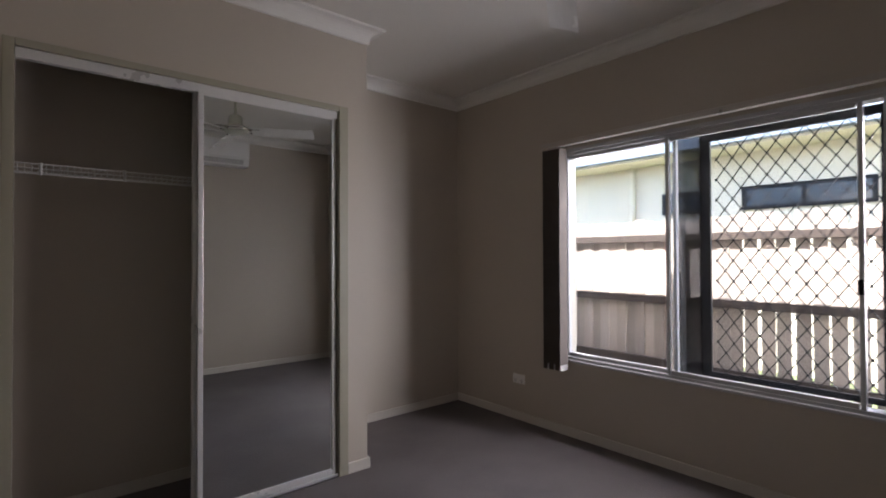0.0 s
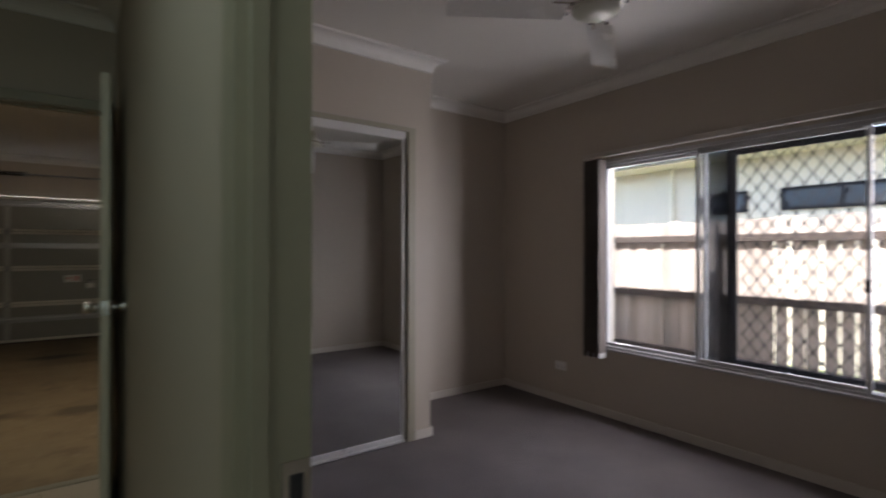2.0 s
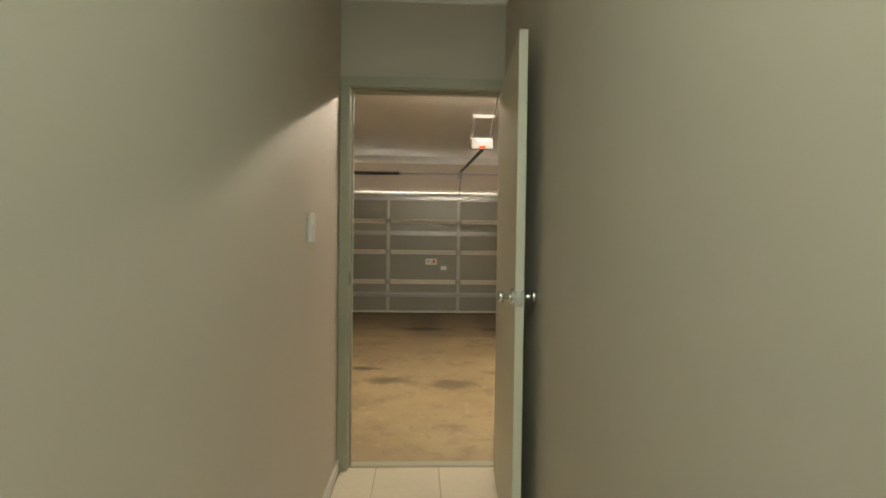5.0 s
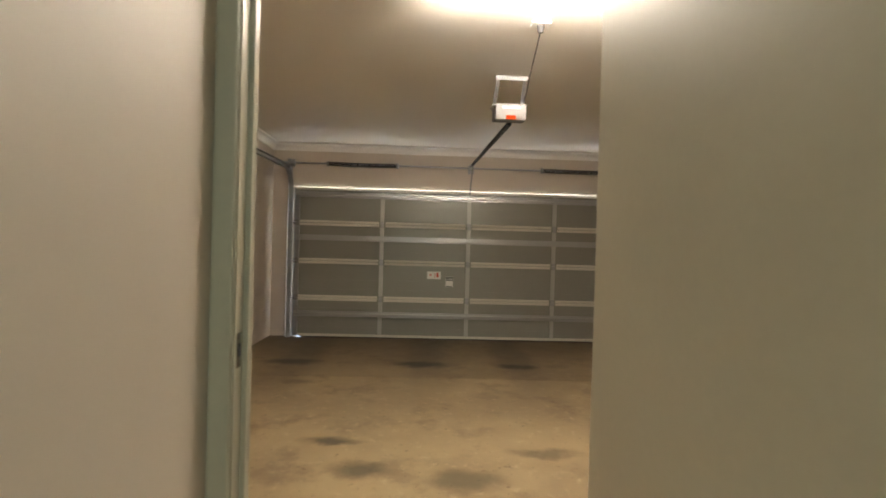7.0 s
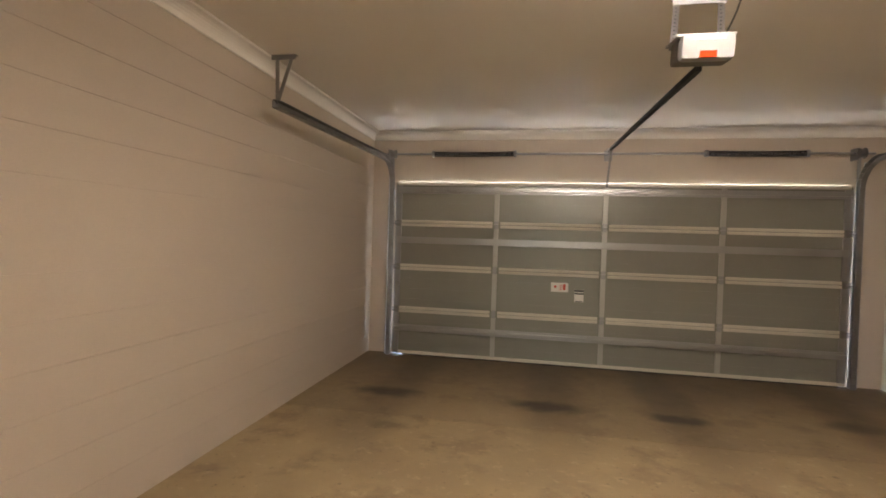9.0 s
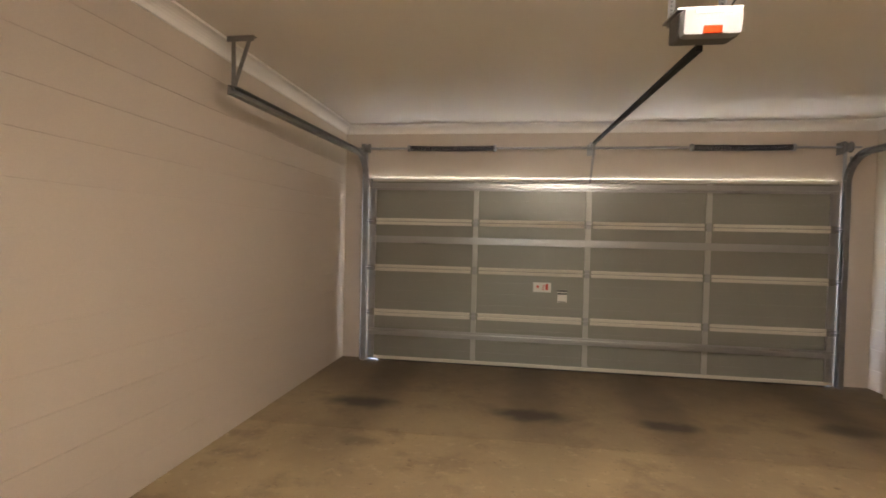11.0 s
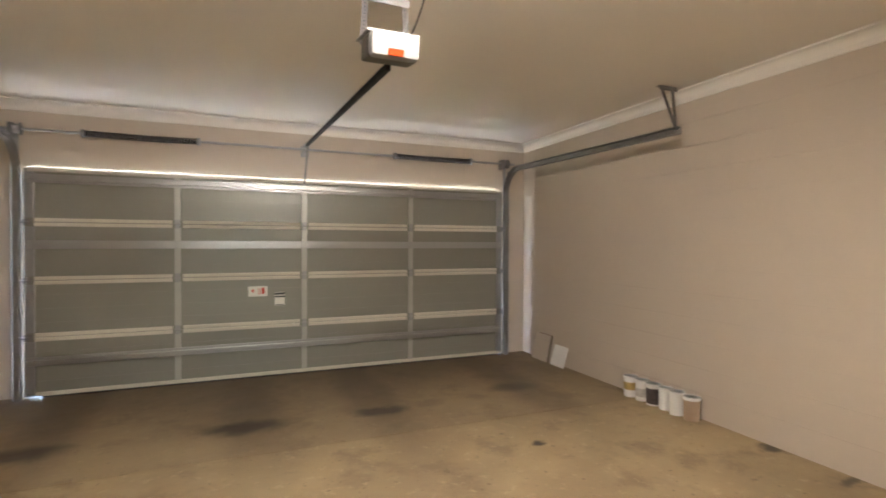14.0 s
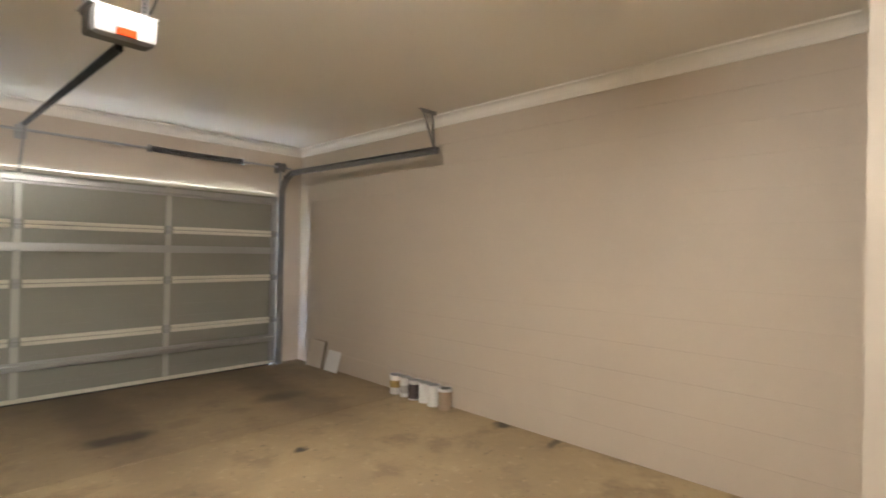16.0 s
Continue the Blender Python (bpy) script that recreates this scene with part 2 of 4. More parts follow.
def rod_bm(a, c, r, seg=12, r2=None):
    bm = bmesh.new()
    add_rod(bm, a, c, r, seg, r2)
    return bm


def add_strip(bm, a, c, w, t, side):
    """Flat bar from a to c, w wide along side, t thick."""
    a, c, s = Vector(a), Vector(c), Vector(side).normalized()
    n = (c - a).cross(s).normalized() * t / 2
    s = s * w / 2
    q = [bm.verts.new(p + i * s + j * n) for p in (a, c) for i, j in ((-1, -1), (1, -1), (1, 1), (-1, 1))]
    for f in ((0, 1, 2, 3), (7, 6, 5, 4), (0, 4, 5, 1), (1, 5, 6, 2), (2, 6, 7, 3), (3, 7, 4, 0)):
        bm.faces.new([q[i] for i in f])


def lathe_bm(prof, seg=28, axis="Z"):
    """Turned shape from (radius, height) pairs."""
    bm = bmesh.new()
    rings = []
    for r, h in prof:
        ring = []
        for i in range(seg):
            a = 2 * math.pi * i / seg
            p = (r * math.cos(a), r * math.sin(a), h)
            ring.append(bm.verts.new(p if axis == "Z" else (p[2], p[0], p[1])))
        rings.append(ring)
    for u, v in zip(rings, rings[1:]):
        for i in range(seg):
            j = (i + 1) % seg
            bm.faces.new((u[i], u[j], v[j], v[i]))
    bm.faces.new(rings[0][::-1])
    bm.faces.new(rings[-1])
    return bm


def mesh_ob(name, bm, material, smooth=False):
    bmesh.ops.recalc_face_normals(bm, faces=bm.faces)
    me = bpy.data.meshes.new(name)
    bm.to_mesh(me)
    bm.free()
    me.materials.append(material)
    if smooth:
        me.shade_smooth()
        me.set_sharp_from_angle(angle=radians(40))
    return new(name, me)


def structure(name, bm, material, label="", smooth=False):
    return tagged(mesh_ob(name, bm, material, smooth), label or name.replace("_", " "), name.split("_")[0], kind="structure")


def part(name, bm, material, parent, label="", smooth=False):
    ob = mesh_ob(name, bm, material, smooth)
    ob.parent = parent
    return tagged(ob, label)


def thing(name, loc, label, category, group="", rz=0.0):
    ob = new(name)
    ob.empty_display_size = 0.05
    ob.matrix_world = pose(*loc, 0, 0, rz)
    return tagged(ob, label, category, group)


def boxes(*bs, bev=0.0):
    bm = bmesh.new()
    for q in bs:
        add_box(bm, *q[:6], q[6] if len(q) > 6 else bev)
    return bm


# ---- plan ----
CZ = 2.66                     # ceilings
GX0, GX1 = -0.32, 5.165       # garage side walls
GF, GB = 0.045, -5.68         # garage front face, back face by the access door
GB2 = -5.53                   # garage back face behind the bedroom corner
SX = 3.97                     # where the back wall steps
BYW = -5.74                   # back of the wardrobe
HX0, HX1 = 1.315, 2.215       # corridor
HY = -5.765                   # corridor end wall
DX0, DX1, DZ = 1.37, 2.235, 2.10   # garage access door
BX1 = 5.425                   # bedroom window wall
BX0 = 2.268                    # bedroom side of the corridor wall
BYN, BYS = -5.605, -9.42       # bedroom north and south
RY, RX1 = -6.30, 4.06         # wardrobe front and end
JY = -8.66                    # bedroom doorway jamb
WY0, WY1, WZ0, WZ1 = -8.513, -6.714, 0.53, 2.023   # bedroom window
EX = 5.62                     # outer face

JOINT_Y = -2.02               # saw cut across the slab
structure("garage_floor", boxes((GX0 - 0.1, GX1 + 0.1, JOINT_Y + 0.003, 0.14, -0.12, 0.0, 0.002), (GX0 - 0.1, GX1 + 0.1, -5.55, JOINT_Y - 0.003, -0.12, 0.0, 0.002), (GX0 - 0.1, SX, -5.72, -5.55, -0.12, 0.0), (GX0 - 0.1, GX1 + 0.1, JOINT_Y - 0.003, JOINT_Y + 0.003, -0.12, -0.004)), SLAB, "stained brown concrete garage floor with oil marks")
structure("corridor_floor", box_bm(HX0 - 0.08, BX0 - 0.04, -11.6, -5.72, -0.12, -0.006), GROUT, "grouted bed under cream corridor tiles")
structure("bedroom_floor", boxes((BX0 - 0.04, BX1 + 0.1, BYS - 0.1, -5.725, -0.12, 0.004), (SX, BX1 + 0.1, -5.725, BYN + 0.03, -0.12, 0.004)), CARPET, "dark taupe cut-pile carpet")
structure("ceiling_garage", boxes((GX0 - 0.2, EX, -5.56, 0.2, CZ, CZ + 0.1), (GX0 - 0.2, SX, -5.71, -5.56, CZ, CZ + 0.1), (GX0 - 0.2, BX0 - 0.04, -5.72, -5.71, CZ, CZ + 0.1)), CEIL, "plain plaster garage ceiling")
structure("ceiling_corridor", box_bm(HX0 - 0.1, BX0 - 0.04, -11.7, -5.72, CZ, CZ + 0.1), CEIL, "plain plaster corridor ceiling")
structure("ceiling_bedroom", boxes((BX0 - 0.04, EX, BYS - 0.12, -5.71, CZ, CZ + 0.1), (SX, EX, -5.71, -5.56, CZ, CZ + 0.1)), CEIL, "plain plaster bedroom ceiling")

# garage walls
wall_left = structure("wall_garage_left", box_bm(GX0 - 0.2, GX0 - 0.006, GB - 0.09, 0.2, -0.12, CZ), GWALL, "cream painted block side wall")
wall_right = structure("wall_garage_right", box_bm(GX1 + 0.006, EX, GB2, 0.2, -0.12, CZ), GWALL, "cream painted block side wall")
for name, b in (("wall_garage_pier_west", (GX0 - 0.006, -0.003, GF, 0.2, -0.12, CZ)), ("wall_garage_pier_east", (4.803, GX1 + 0.006, GF, 0.2, -0.12, CZ)),
                ("wall_garage_lintel", (-0.003, 4.803, GF, 0.2, 2.075, CZ))):
    structure(name, box_bm(*b), GWALL, "cream painted block beside the garage door" if "pier" in name else "cream painted lintel above the garage door")
for name, b in (("wall_garage_back_west", (GX0 - 0.006, DX0 - 0.02, HY, GB, 0, CZ)), ("wall_garage_back_east", (SX, BX1, BYN, GB2, 0, CZ)), ("wall_garage_back_jamb", (DX1 + 0.02, BX0, HY, GB, 0, CZ)),
                ("wall_garage_back_middle", (BX0, SX, BYW, GB, 0, CZ)), ("wall_garage_back_head", (DX0 - 0.02, DX1 + 0.02, HY, GB, DZ + 0.02, CZ))):
    structure(name, box_bm(*b), WALL, "painted wall between house and garage")
# corridor walls
structure("wall_corridor_left", box_bm(HX0 - 0.1, HX0, -11.6, HY, 0, CZ), WALL, "taupe painted corridor wall")
structure("wall_corridor_right", boxes((HX1, BX0, JY + 0.02, HY, 0, CZ), (HX1, BX0, BYS + 0.02, JY + 0.02, 2.10, CZ), (HX1, BX0, -11.6, BYS + 0.02, 0, CZ)), WALL,
          "taupe painted wall between corridor and bedroom")
# end wall never in view; its opening is added to hold a fill lamp
structure("wall_corridor_end", boxes((HX0, HX0 + 0.12, -11.7, -11.6, 0, CZ), (HX1 - 0.12, HX1, -11.7, -11.6, 0, CZ), (HX0 + 0.12, HX1 - 0.12, -11.7, -11.6, 2.2, CZ),
                                     (HX0 + 0.12, HX1 - 0.12, -11.7, -11.6, 0, 0.3)), WALL, "plain unseen end wall with an added opening")
# bedroom walls
structure("wall_bedroom_window", boxes((BX1, EX, WY1, GB2, 0, CZ), (BX1, EX, BYS - 0.12, WY0, 0, CZ), (BX1, EX, WY0, WY1, 0, WZ0), (BX1, EX, WY0, WY1, WZ1, CZ)), WALL,
          "taupe painted outer wall with window opening")
structure("wall_bedroom_south", box_bm(BX0, BX1, BYS - 0.1, BYS, 0, CZ), WALL, "taupe painted bedroom wall")
structure("wall_wardrobe_front", boxes((BX0, 2.40, RY, RY + 0.09, 0, CZ), (3.875, RX1, RY, RY + 0.09, 0, CZ), (2.40, 3.875, RY, RY + 0.09, 2.13, CZ)), WALL,
          "taupe painted wall round the wardrobe opening")
structure("wall_wardrobe_end", boxes((RX1 - 0.09, RX1, RY + 0.09, BYN, 0, CZ)), WALL, "taupe painted end wall of the wardrobe")


# block courses of the garage side walls
def courses(parent, x0, x1, yb):
    z = 0.0
    first = None
    while z < 2.6:
        if first is None:
            first = mesh_ob("block_course", box_bm(x0, x1, yb, GF - 0.001, 0.0006, 0.1994, 0.0011), GWALL)
            ob = first
        else:
            ob = new("block_course", first.data)
        ob.parent = parent
        ob.location.z = z
        z += 0.2


courses(wall_left, GX0 - 0.006, GX0, GB)
courses(wall_right, GX1, GX1 + 0.006, GB2)


# ---- cornices and skirtings ----
def cornice(name, pts, size, label):
    """Coved cornice round a right-angled plan, walked anticlockwise."""
    prof = [(0.0, -size - 0.004), (0.010, -size), (0.012, -size + 0.012)]
    prof += [(0.012 + (size - 0.03) * (1 - math.cos(a)), -size + 0.012 + (size - 0.026) * math.sin(a)) for a in (0.3, 0.6, 0.9, 1.2, 1.5)]
    prof += [(size - 0.012, -0.014), (size - 0.002, -0.012), (size, 0.0)]
    bm = bmesh.new()
    n = len(pts)
    rings = []
    for i, p in enumerate(pts):
        a, c = Vector(pts[i - 1]), Vector(pts[(i + 1) % n])
        q = Vector(p)
        d1, d2 = (q - a).normalized(), (c - q).normalized()
        nn = Vector((-d1.y, d1.x)) + Vector((-d2.y, d2.x))
        rings.append([bm.verts.new((q.x + nn.x * d, q.y + nn.y * d, CZ + z)) for d, z in prof])
    for i in range(n):
        u, v = rings[i], rings[(i + 1) % n]
        for k in range(len(prof) - 1):
            bm.faces.new((u[k], v[k], v[k + 1], u[k + 1]))
    return structure(name, bm, COVE, label)


cornice("cornice_garage", [(GX0, GB), (SX, GB), (SX, GB2), (GX1, GB2), (GX1, GF), (GX0, GF)], 0.09, "white coved plaster cornice in the garage")
cornice("cornice_corridor", [(HX0, -11.6), (HX1, -11.6), (HX1, HY), (HX0, HY)], 0.085, "white coved plaster cornice in the corridor")
cornice("cornice_bedroom", [(BX0, BYS), (BX1, BYS), (BX1, BYN), (RX1, BYN), (RX1, RY), (BX0, RY)], 0.085, "white coved plaster cornice in the bedroom")
structure("trim_garage_cornice", boxes((GX0 + 0.08, GX1 - 0.08, GF - 0.115, GF - 0.088, CZ - 0.012, CZ)), COVE, "thin plaster bead along the garage cornice")


def skirt(name, x0, x1, y0, y1):
    return structure(name, box_bm(x0, x1, y0, y1, 0, 0.066, 0.004), SKIRT, "cream painted skirting board")


T = 0.014
skirt("baseboard_window", BX1 - T, BX1, BYS, BYN)
skirt("baseboard_recess", RX1 + T, BX1 - T, BYN - T, BYN)
skirt("baseboard_wardrobe_end", RX1, RX1 + T, RY, BYN)
skirt("baseboard_wardrobe_front", 3.925, RX1 + T, RY - T, RY)
skirt("baseboard_wardrobe_back", BX0, RX1 - 0.09, BYW - T, BYW)
skirt("baseboard_bedroom_south", BX0, BX1 - T, BYS, BYS + T)
skirt("baseboard_bedroom_west", BX0, BX0 + T, JY + 0.07, RY)
skirt("baseboard_corridor_left", HX0, HX0 + 0.012, -11.6, HY)

# ---- garage access door frame and leaf ----
door_frame = tagged(new("door_1"), "cream painted timber door frame to the garage", "door frame", kind="structure")
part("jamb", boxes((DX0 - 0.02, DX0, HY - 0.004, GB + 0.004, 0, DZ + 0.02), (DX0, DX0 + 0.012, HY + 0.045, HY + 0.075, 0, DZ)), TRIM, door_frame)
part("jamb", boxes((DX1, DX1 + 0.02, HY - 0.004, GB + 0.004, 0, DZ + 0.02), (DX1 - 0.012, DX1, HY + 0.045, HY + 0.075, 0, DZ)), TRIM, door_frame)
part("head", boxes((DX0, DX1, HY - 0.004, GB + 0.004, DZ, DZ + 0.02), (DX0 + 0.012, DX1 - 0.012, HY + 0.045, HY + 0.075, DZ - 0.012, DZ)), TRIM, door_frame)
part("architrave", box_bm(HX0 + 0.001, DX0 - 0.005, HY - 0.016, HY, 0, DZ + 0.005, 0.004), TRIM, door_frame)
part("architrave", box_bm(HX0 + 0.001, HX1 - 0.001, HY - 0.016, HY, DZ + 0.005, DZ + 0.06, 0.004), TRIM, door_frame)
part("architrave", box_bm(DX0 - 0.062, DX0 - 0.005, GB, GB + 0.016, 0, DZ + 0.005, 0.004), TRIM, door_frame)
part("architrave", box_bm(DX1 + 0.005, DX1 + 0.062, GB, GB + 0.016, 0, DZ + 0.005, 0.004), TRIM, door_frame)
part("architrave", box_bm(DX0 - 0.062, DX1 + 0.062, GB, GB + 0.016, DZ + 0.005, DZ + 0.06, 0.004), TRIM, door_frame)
part("strike_plate", boxes((DX0 - 0.001, DX0 + 0.002, HY + 0.006, HY + 0.036, 1.02, 1.10)), CHROME, door_frame, "small steel strike plate")
part("strike_slot", boxes((DX0 + 0.001, DX0 + 0.003, HY + 0.014, HY + 0.028, 1.045, 1.075)), INK, door_frame)
part("threshold", box_bm(DX0, DX1, GB - 0.05, GB + 0.012, -0.004, 0.005, 0.002), TRIM, door_frame, "thin painted threshold strip")

L = 0.845
leaf = thing("access_door", (2.212, HY - 0.034, 0.0), "cream flush timber door standing open against corridor wall", "door", rz=-3.9)
part("leaf", box_bm(-0.034, 0.0, -L, 0, 0.012, 2.075, 0.0025), DOORP, leaf)
part("weather_seal", box_bm(-0.006, 0.012, -L + 0.005, -0.01, 0.002, 0.028, 0.003), BLACKM, leaf, "dark seal along the door bottom")
KZ, KY = 1.065, -L + 0.062
for sx, x in ((-1, -0.034), (1, 0.0)):
    knob = lathe_bm([(0.033, 0.0), (0.033, 0.004), (0.029, 0.009), (0.012, 0.011), (0.011, 0.028), (0.014, 0.034), (0.025, 0.041), (0.027, 0.052), (0.023, 0.060), (0.012, 0.063)], 28, "X")
    k = part("door_knob", knob, CHROME, leaf, "round brushed chrome door knob", True)
    k.matrix_basis = pose(x, KY, KZ, 0, 0, 0 if sx > 0 else 180)
    part("rose_screw", rod_bm((x, KY, KZ + 0.024), (x + sx * 0.0106, KY, KZ + 0.024), 0.003), ZINC, k).matrix_parent_inverse = k.matrix_basis.inverted()
part("latch_plate", box_bm(-0.030, -0.005, -L - 0.0015, -L + 0.001, KZ - 0.03, KZ + 0.03, 0.0005), CHROME, leaf, "steel latch plate on the door edge")
part("latch_bolt", box_bm(-0.023, -0.011, -L - 0.009, -L, KZ - 0.008, KZ + 0.008, 0.002), CHROME, leaf)
for z in (0.25, 1.05, 1.85):
    part("hinge", rod_bm((0.006, 0.004, z - 0.05), (0.006, 0.004, z + 0.05), 0.006), CHROME, leaf)

# ---- bedroom doorway ----
bed_frame = tagged(new("door_2"), "cream painted bedroom door frame with strike plate", "door frame", kind="structure")
part("jamb", boxes((HX1 - 0.026, BX0 + 0.004, JY, JY + 0.02, 0, 2.10), (HX1 - 0.012, HX1 + 0.006, JY - 0.012, JY, 0, 2.08)), TRIM, bed_frame)
part("jamb", boxes((HX1 - 0.004, BX0 + 0.004, BYS, BYS + 0.02, 0, 2.10)), TRIM, bed_frame)
part("head", boxes((HX1 - 0.004, BX0 + 0.004, BYS + 0.02, JY, 2.08, 2.10)), TRIM, bed_frame)
part("architrave", box_bm(HX1 - 0.026, HX1, JY + 0.02, JY + 0.062, 0, 2.15, 0.004), TRIM, bed_frame)
part("architrave", box_bm(BX0, BX0 + 0.008, JY + 0.014, JY + 0.062, 0, 2.15, 0.004), TRIM, bed_frame)
part("strike_plate", box_bm(HX1 + 0.022, BX0 + 0.002, JY - 0.0025, JY + 0.001, 1.028, 1.082, 0.0008), CHROME, bed_frame, "steel strike plate let into the jamb")
part("strike_slot", box_bm(HX1 + 0.032, BX0 - 0.006, JY - 0.004, JY - 0.002, 1.037, 1.067), INK, bed_frame)

# ---- corridor switch ----
sw = thing("light_switch", (HX0, -6.48, 1.325), "white plastic light switch plate on the corridor wall", "switch")
SWITCHW = mat("switch_plastic", (0.64, 0.62, 0.58), 0.4, vary=0.02, bump=0.0)
part("plate", box_bm(0, 0.013, -0.038, 0.038, -0.060, 0.060, 0.004), SWITCHW, sw)
part("rocker", box_bm(0.011, 0.018, -0.006, 0.008, -0.004, 0.014, 0.002), PLASTIC, sw)

# ---- hall fill lamps ----
# two unseen area lamps added at hall end and ceiling to brighten the corridor
hall = new("hall_end_fill", bpy.data.lights.new("hall_end_fill", "AREA"))
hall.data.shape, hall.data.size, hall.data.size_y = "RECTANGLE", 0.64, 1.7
hall.data.energy, hall.data.color = HALL_FILL_POWER, (0.82, 1.0, 0.90)
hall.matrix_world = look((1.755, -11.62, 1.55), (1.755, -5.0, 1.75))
ceiling_fill = new("hall_ceiling_fill", bpy.data.lights.new("hall_ceiling_fill", "AREA"))
ceiling_fill.data.shape, ceiling_fill.data.size, ceiling_fill.data.size_y = "RECTANGLE", 0.5, 0.9
ceiling_fill.data.energy, ceiling_fill.data.color = CEILING_FILL_POWER, (0.82, 1.0, 0.90)
ceiling_fill.matrix_world = look((1.755, -8.85, CZ - 0.012), (1.755, -8.80, 0.0))
structure("window_hall", boxes((HX0 + 0.12, HX1 - 0.12, -11.69, -11.66, 0.3, 2.2)), RENDER_N, "unseen pane closing the added opening at the hall end")

# lamps added out of sight to boost the window's daylight: under eave, both sides
for k, (eye, aim, w, h) in enumerate((((5.88, -7.66, 2.26), (4.6, -7.66, 1.75), 1.7, 0.22), ((5.90, -6.42, 1.35), (4.9, -7.35, 1.35), 0.46, 1.5), ((6.25, -8.78, 1.40), (4.9, -7.95, 1.35), 0.7, 1.6))):
    wl = new("window_fill_lamp", bpy.data.lights.new("window_fill_lamp", "AREA"))
    wl.data.shape, wl.data.size, wl.data.size_y = "RECTANGLE", w, h
    wl.data.energy, wl.data.color = WINDOW_FILL_POWER * (1.1, 0.8, 2.1)[k], (1.0, 0.945, 0.96)
    wl.matrix_world = look(eye, aim)

# ---- garage door ----
GD_TOP = 2.06
gdoor = thing("garage_door", (2.4, 0.0, 0.0), "closed grey-green sectional garage door with pale rails", "garage door")
JOINTS = (0.012, 0.545, 1.052, 1.575, GD_TOP)
for i in range(4):
    z0, z1 = JOINTS[i] + 0.002, JOINTS[i + 1] - 0.002
    bm = bmesh.new()
    n = 4
    for j in range(n):
        h = (z1 - z0) / n
        add_box(bm, -2.4, 2.4, -0.012, 0.02, z0 + j * h + 0.0012, z0 + (j + 1) * h - 0.0012)
    add_box(bm, -2.395, 2.395, -0.008, 0.016, z0, z1)
    if i < 3:
        add_box(bm, -2.39, 2.39, -0.004, 0.010, z1 - 0.01, z1 + 0.012)
    panel = part("door_panel", bm, DPANEL, gdoor)
    for x in (-2.365, -1.2, 0.0, 1.2, 2.365):
        w = 0.036 if abs(x) > 2 else 0.027
        bm = bmesh.new()
        add_box(bm, x - w, x + w, -0.03, -0.0125, z0 + (0.036 if i else 0.03), z1 - 0.036, 0.003)
        part("stile", bm, DSTILE if abs(x) < 2 else ZINC, panel)
for z in JOINTS[1:4]:
    for s in (-1, 1):
        for k, (xa, xb) in enumerate(((-2.33, -1.245), (-1.155, -0.045), (0.045, 1.155), (1.245, 2.33))):
            part("rail", box_bm(xa, xb, -0.036, -0.0125, z + (0.004 if s > 0 else -0.036), z + (0.036 if s > 0 else -0.004), 0.004), DRAIL, gdoor)
    for x in (-1.2, 0.0, 1.2):
        bm = box_bm(x - 0.022, x + 0.022, -0.040, -0.030, z - 0.045, z + 0.045, 0.003)
        add_rod(bm, (x - 0.03, -0.042, z), (x + 0.03, -0.042, z), 0.008, 10)
        part("hinge", bm, ZINC, gdoor)
    for s in (-1, 1):
        bm = box_bm(s * 2.375 - 0.035, s * 2.375 + 0.035, -0.042, -0.030, z - 0.03, z + 0.03, 0.003)
        add_rod(bm, (s * 2.36, -0.05, z), (s * 2.455, -0.05, z), 0.009, 10)
        part("roller_bracket", bm, DARKSTEEL, gdoor)
part("top_rail", box_bm(-2.38, 2.38, -0.034, 0.018, GD_TOP - 0.034, GD_TOP + 0.004, 0.003), DRAIL, gdoor)
part("bottom_rail", box_bm(-2.33, 2.39, -0.032, 0.02, 0.016, 0.05, 0.004), DRAIL, gdoor)
part("bottom_seal", box_bm(-2.28, 2.34, -0.024, 0.012, 0.0, 0.016, 0.003), RUBBER, gdoor)
for z in (1.965, 1.375, 0.33):
    bm = bmesh.new()
    for q in (-1, 1):
        add_box(bm, -2.38, 2.38, -0.036, -0.031, z + q * 0.024 - 0.011, z + q * 0.024 + 0.011)
        add_box(bm, -2.38, 2.38, -0.046, -0.031, z + q * 0.036 - 0.0015, z + q * 0.036 + 0.0015)
        add_box(bm, -2.38, 2.38, -0.078, -0.036, z + q * 0.0125 - 0.0015, z + q * 0.0125 + 0.0015)
    add_box(bm, -2.38, 2.38, -0.078, -0.074, z - 0.011, z + 0.011)
    part("strut", bm, STRUT, gdoor, "galvanised stiffening strut")
warn = part("warning_label", box_bm(-0.56, -0.37, -0.0145, -0.0125, 0.84, 0.945), PAPER, gdoor, "white warning label with red print")
part("print", boxes((-0.545, -0.475, -0.0155, -0.0142, 0.872, 0.925)), PAPER, warn)
part("print", boxes((-0.525, -0.50, -0.0165, -0.0150, 0.885, 0.912), (-0.43, -0.40, -0.0160, -0.0142, 0.865, 0.930)), RED, warn)
part("print", boxes(*[(-0.465, -0.44, -0.0160, -0.0142, 0.865 + k * 0.022, 0.873 + k * 0.022) for k in range(3)]), RED, warn)
tag2 = part("sticker", box_bm(-0.30, -0.20, -0.0145, -0.0125, 0.735, 0.875), PAPER, gdoor, "small pale sticker with dark bands")
part("print", boxes((-0.30, -0.20, -0.0160, -0.0142, 0.85, 0.872), (-0.30, -0.20, -0.0160, -0.0142, 0.822, 0.84), (-0.29, -0.21, -0.0160, -0.0142, 0.738, 0.748)), INK, tag2)


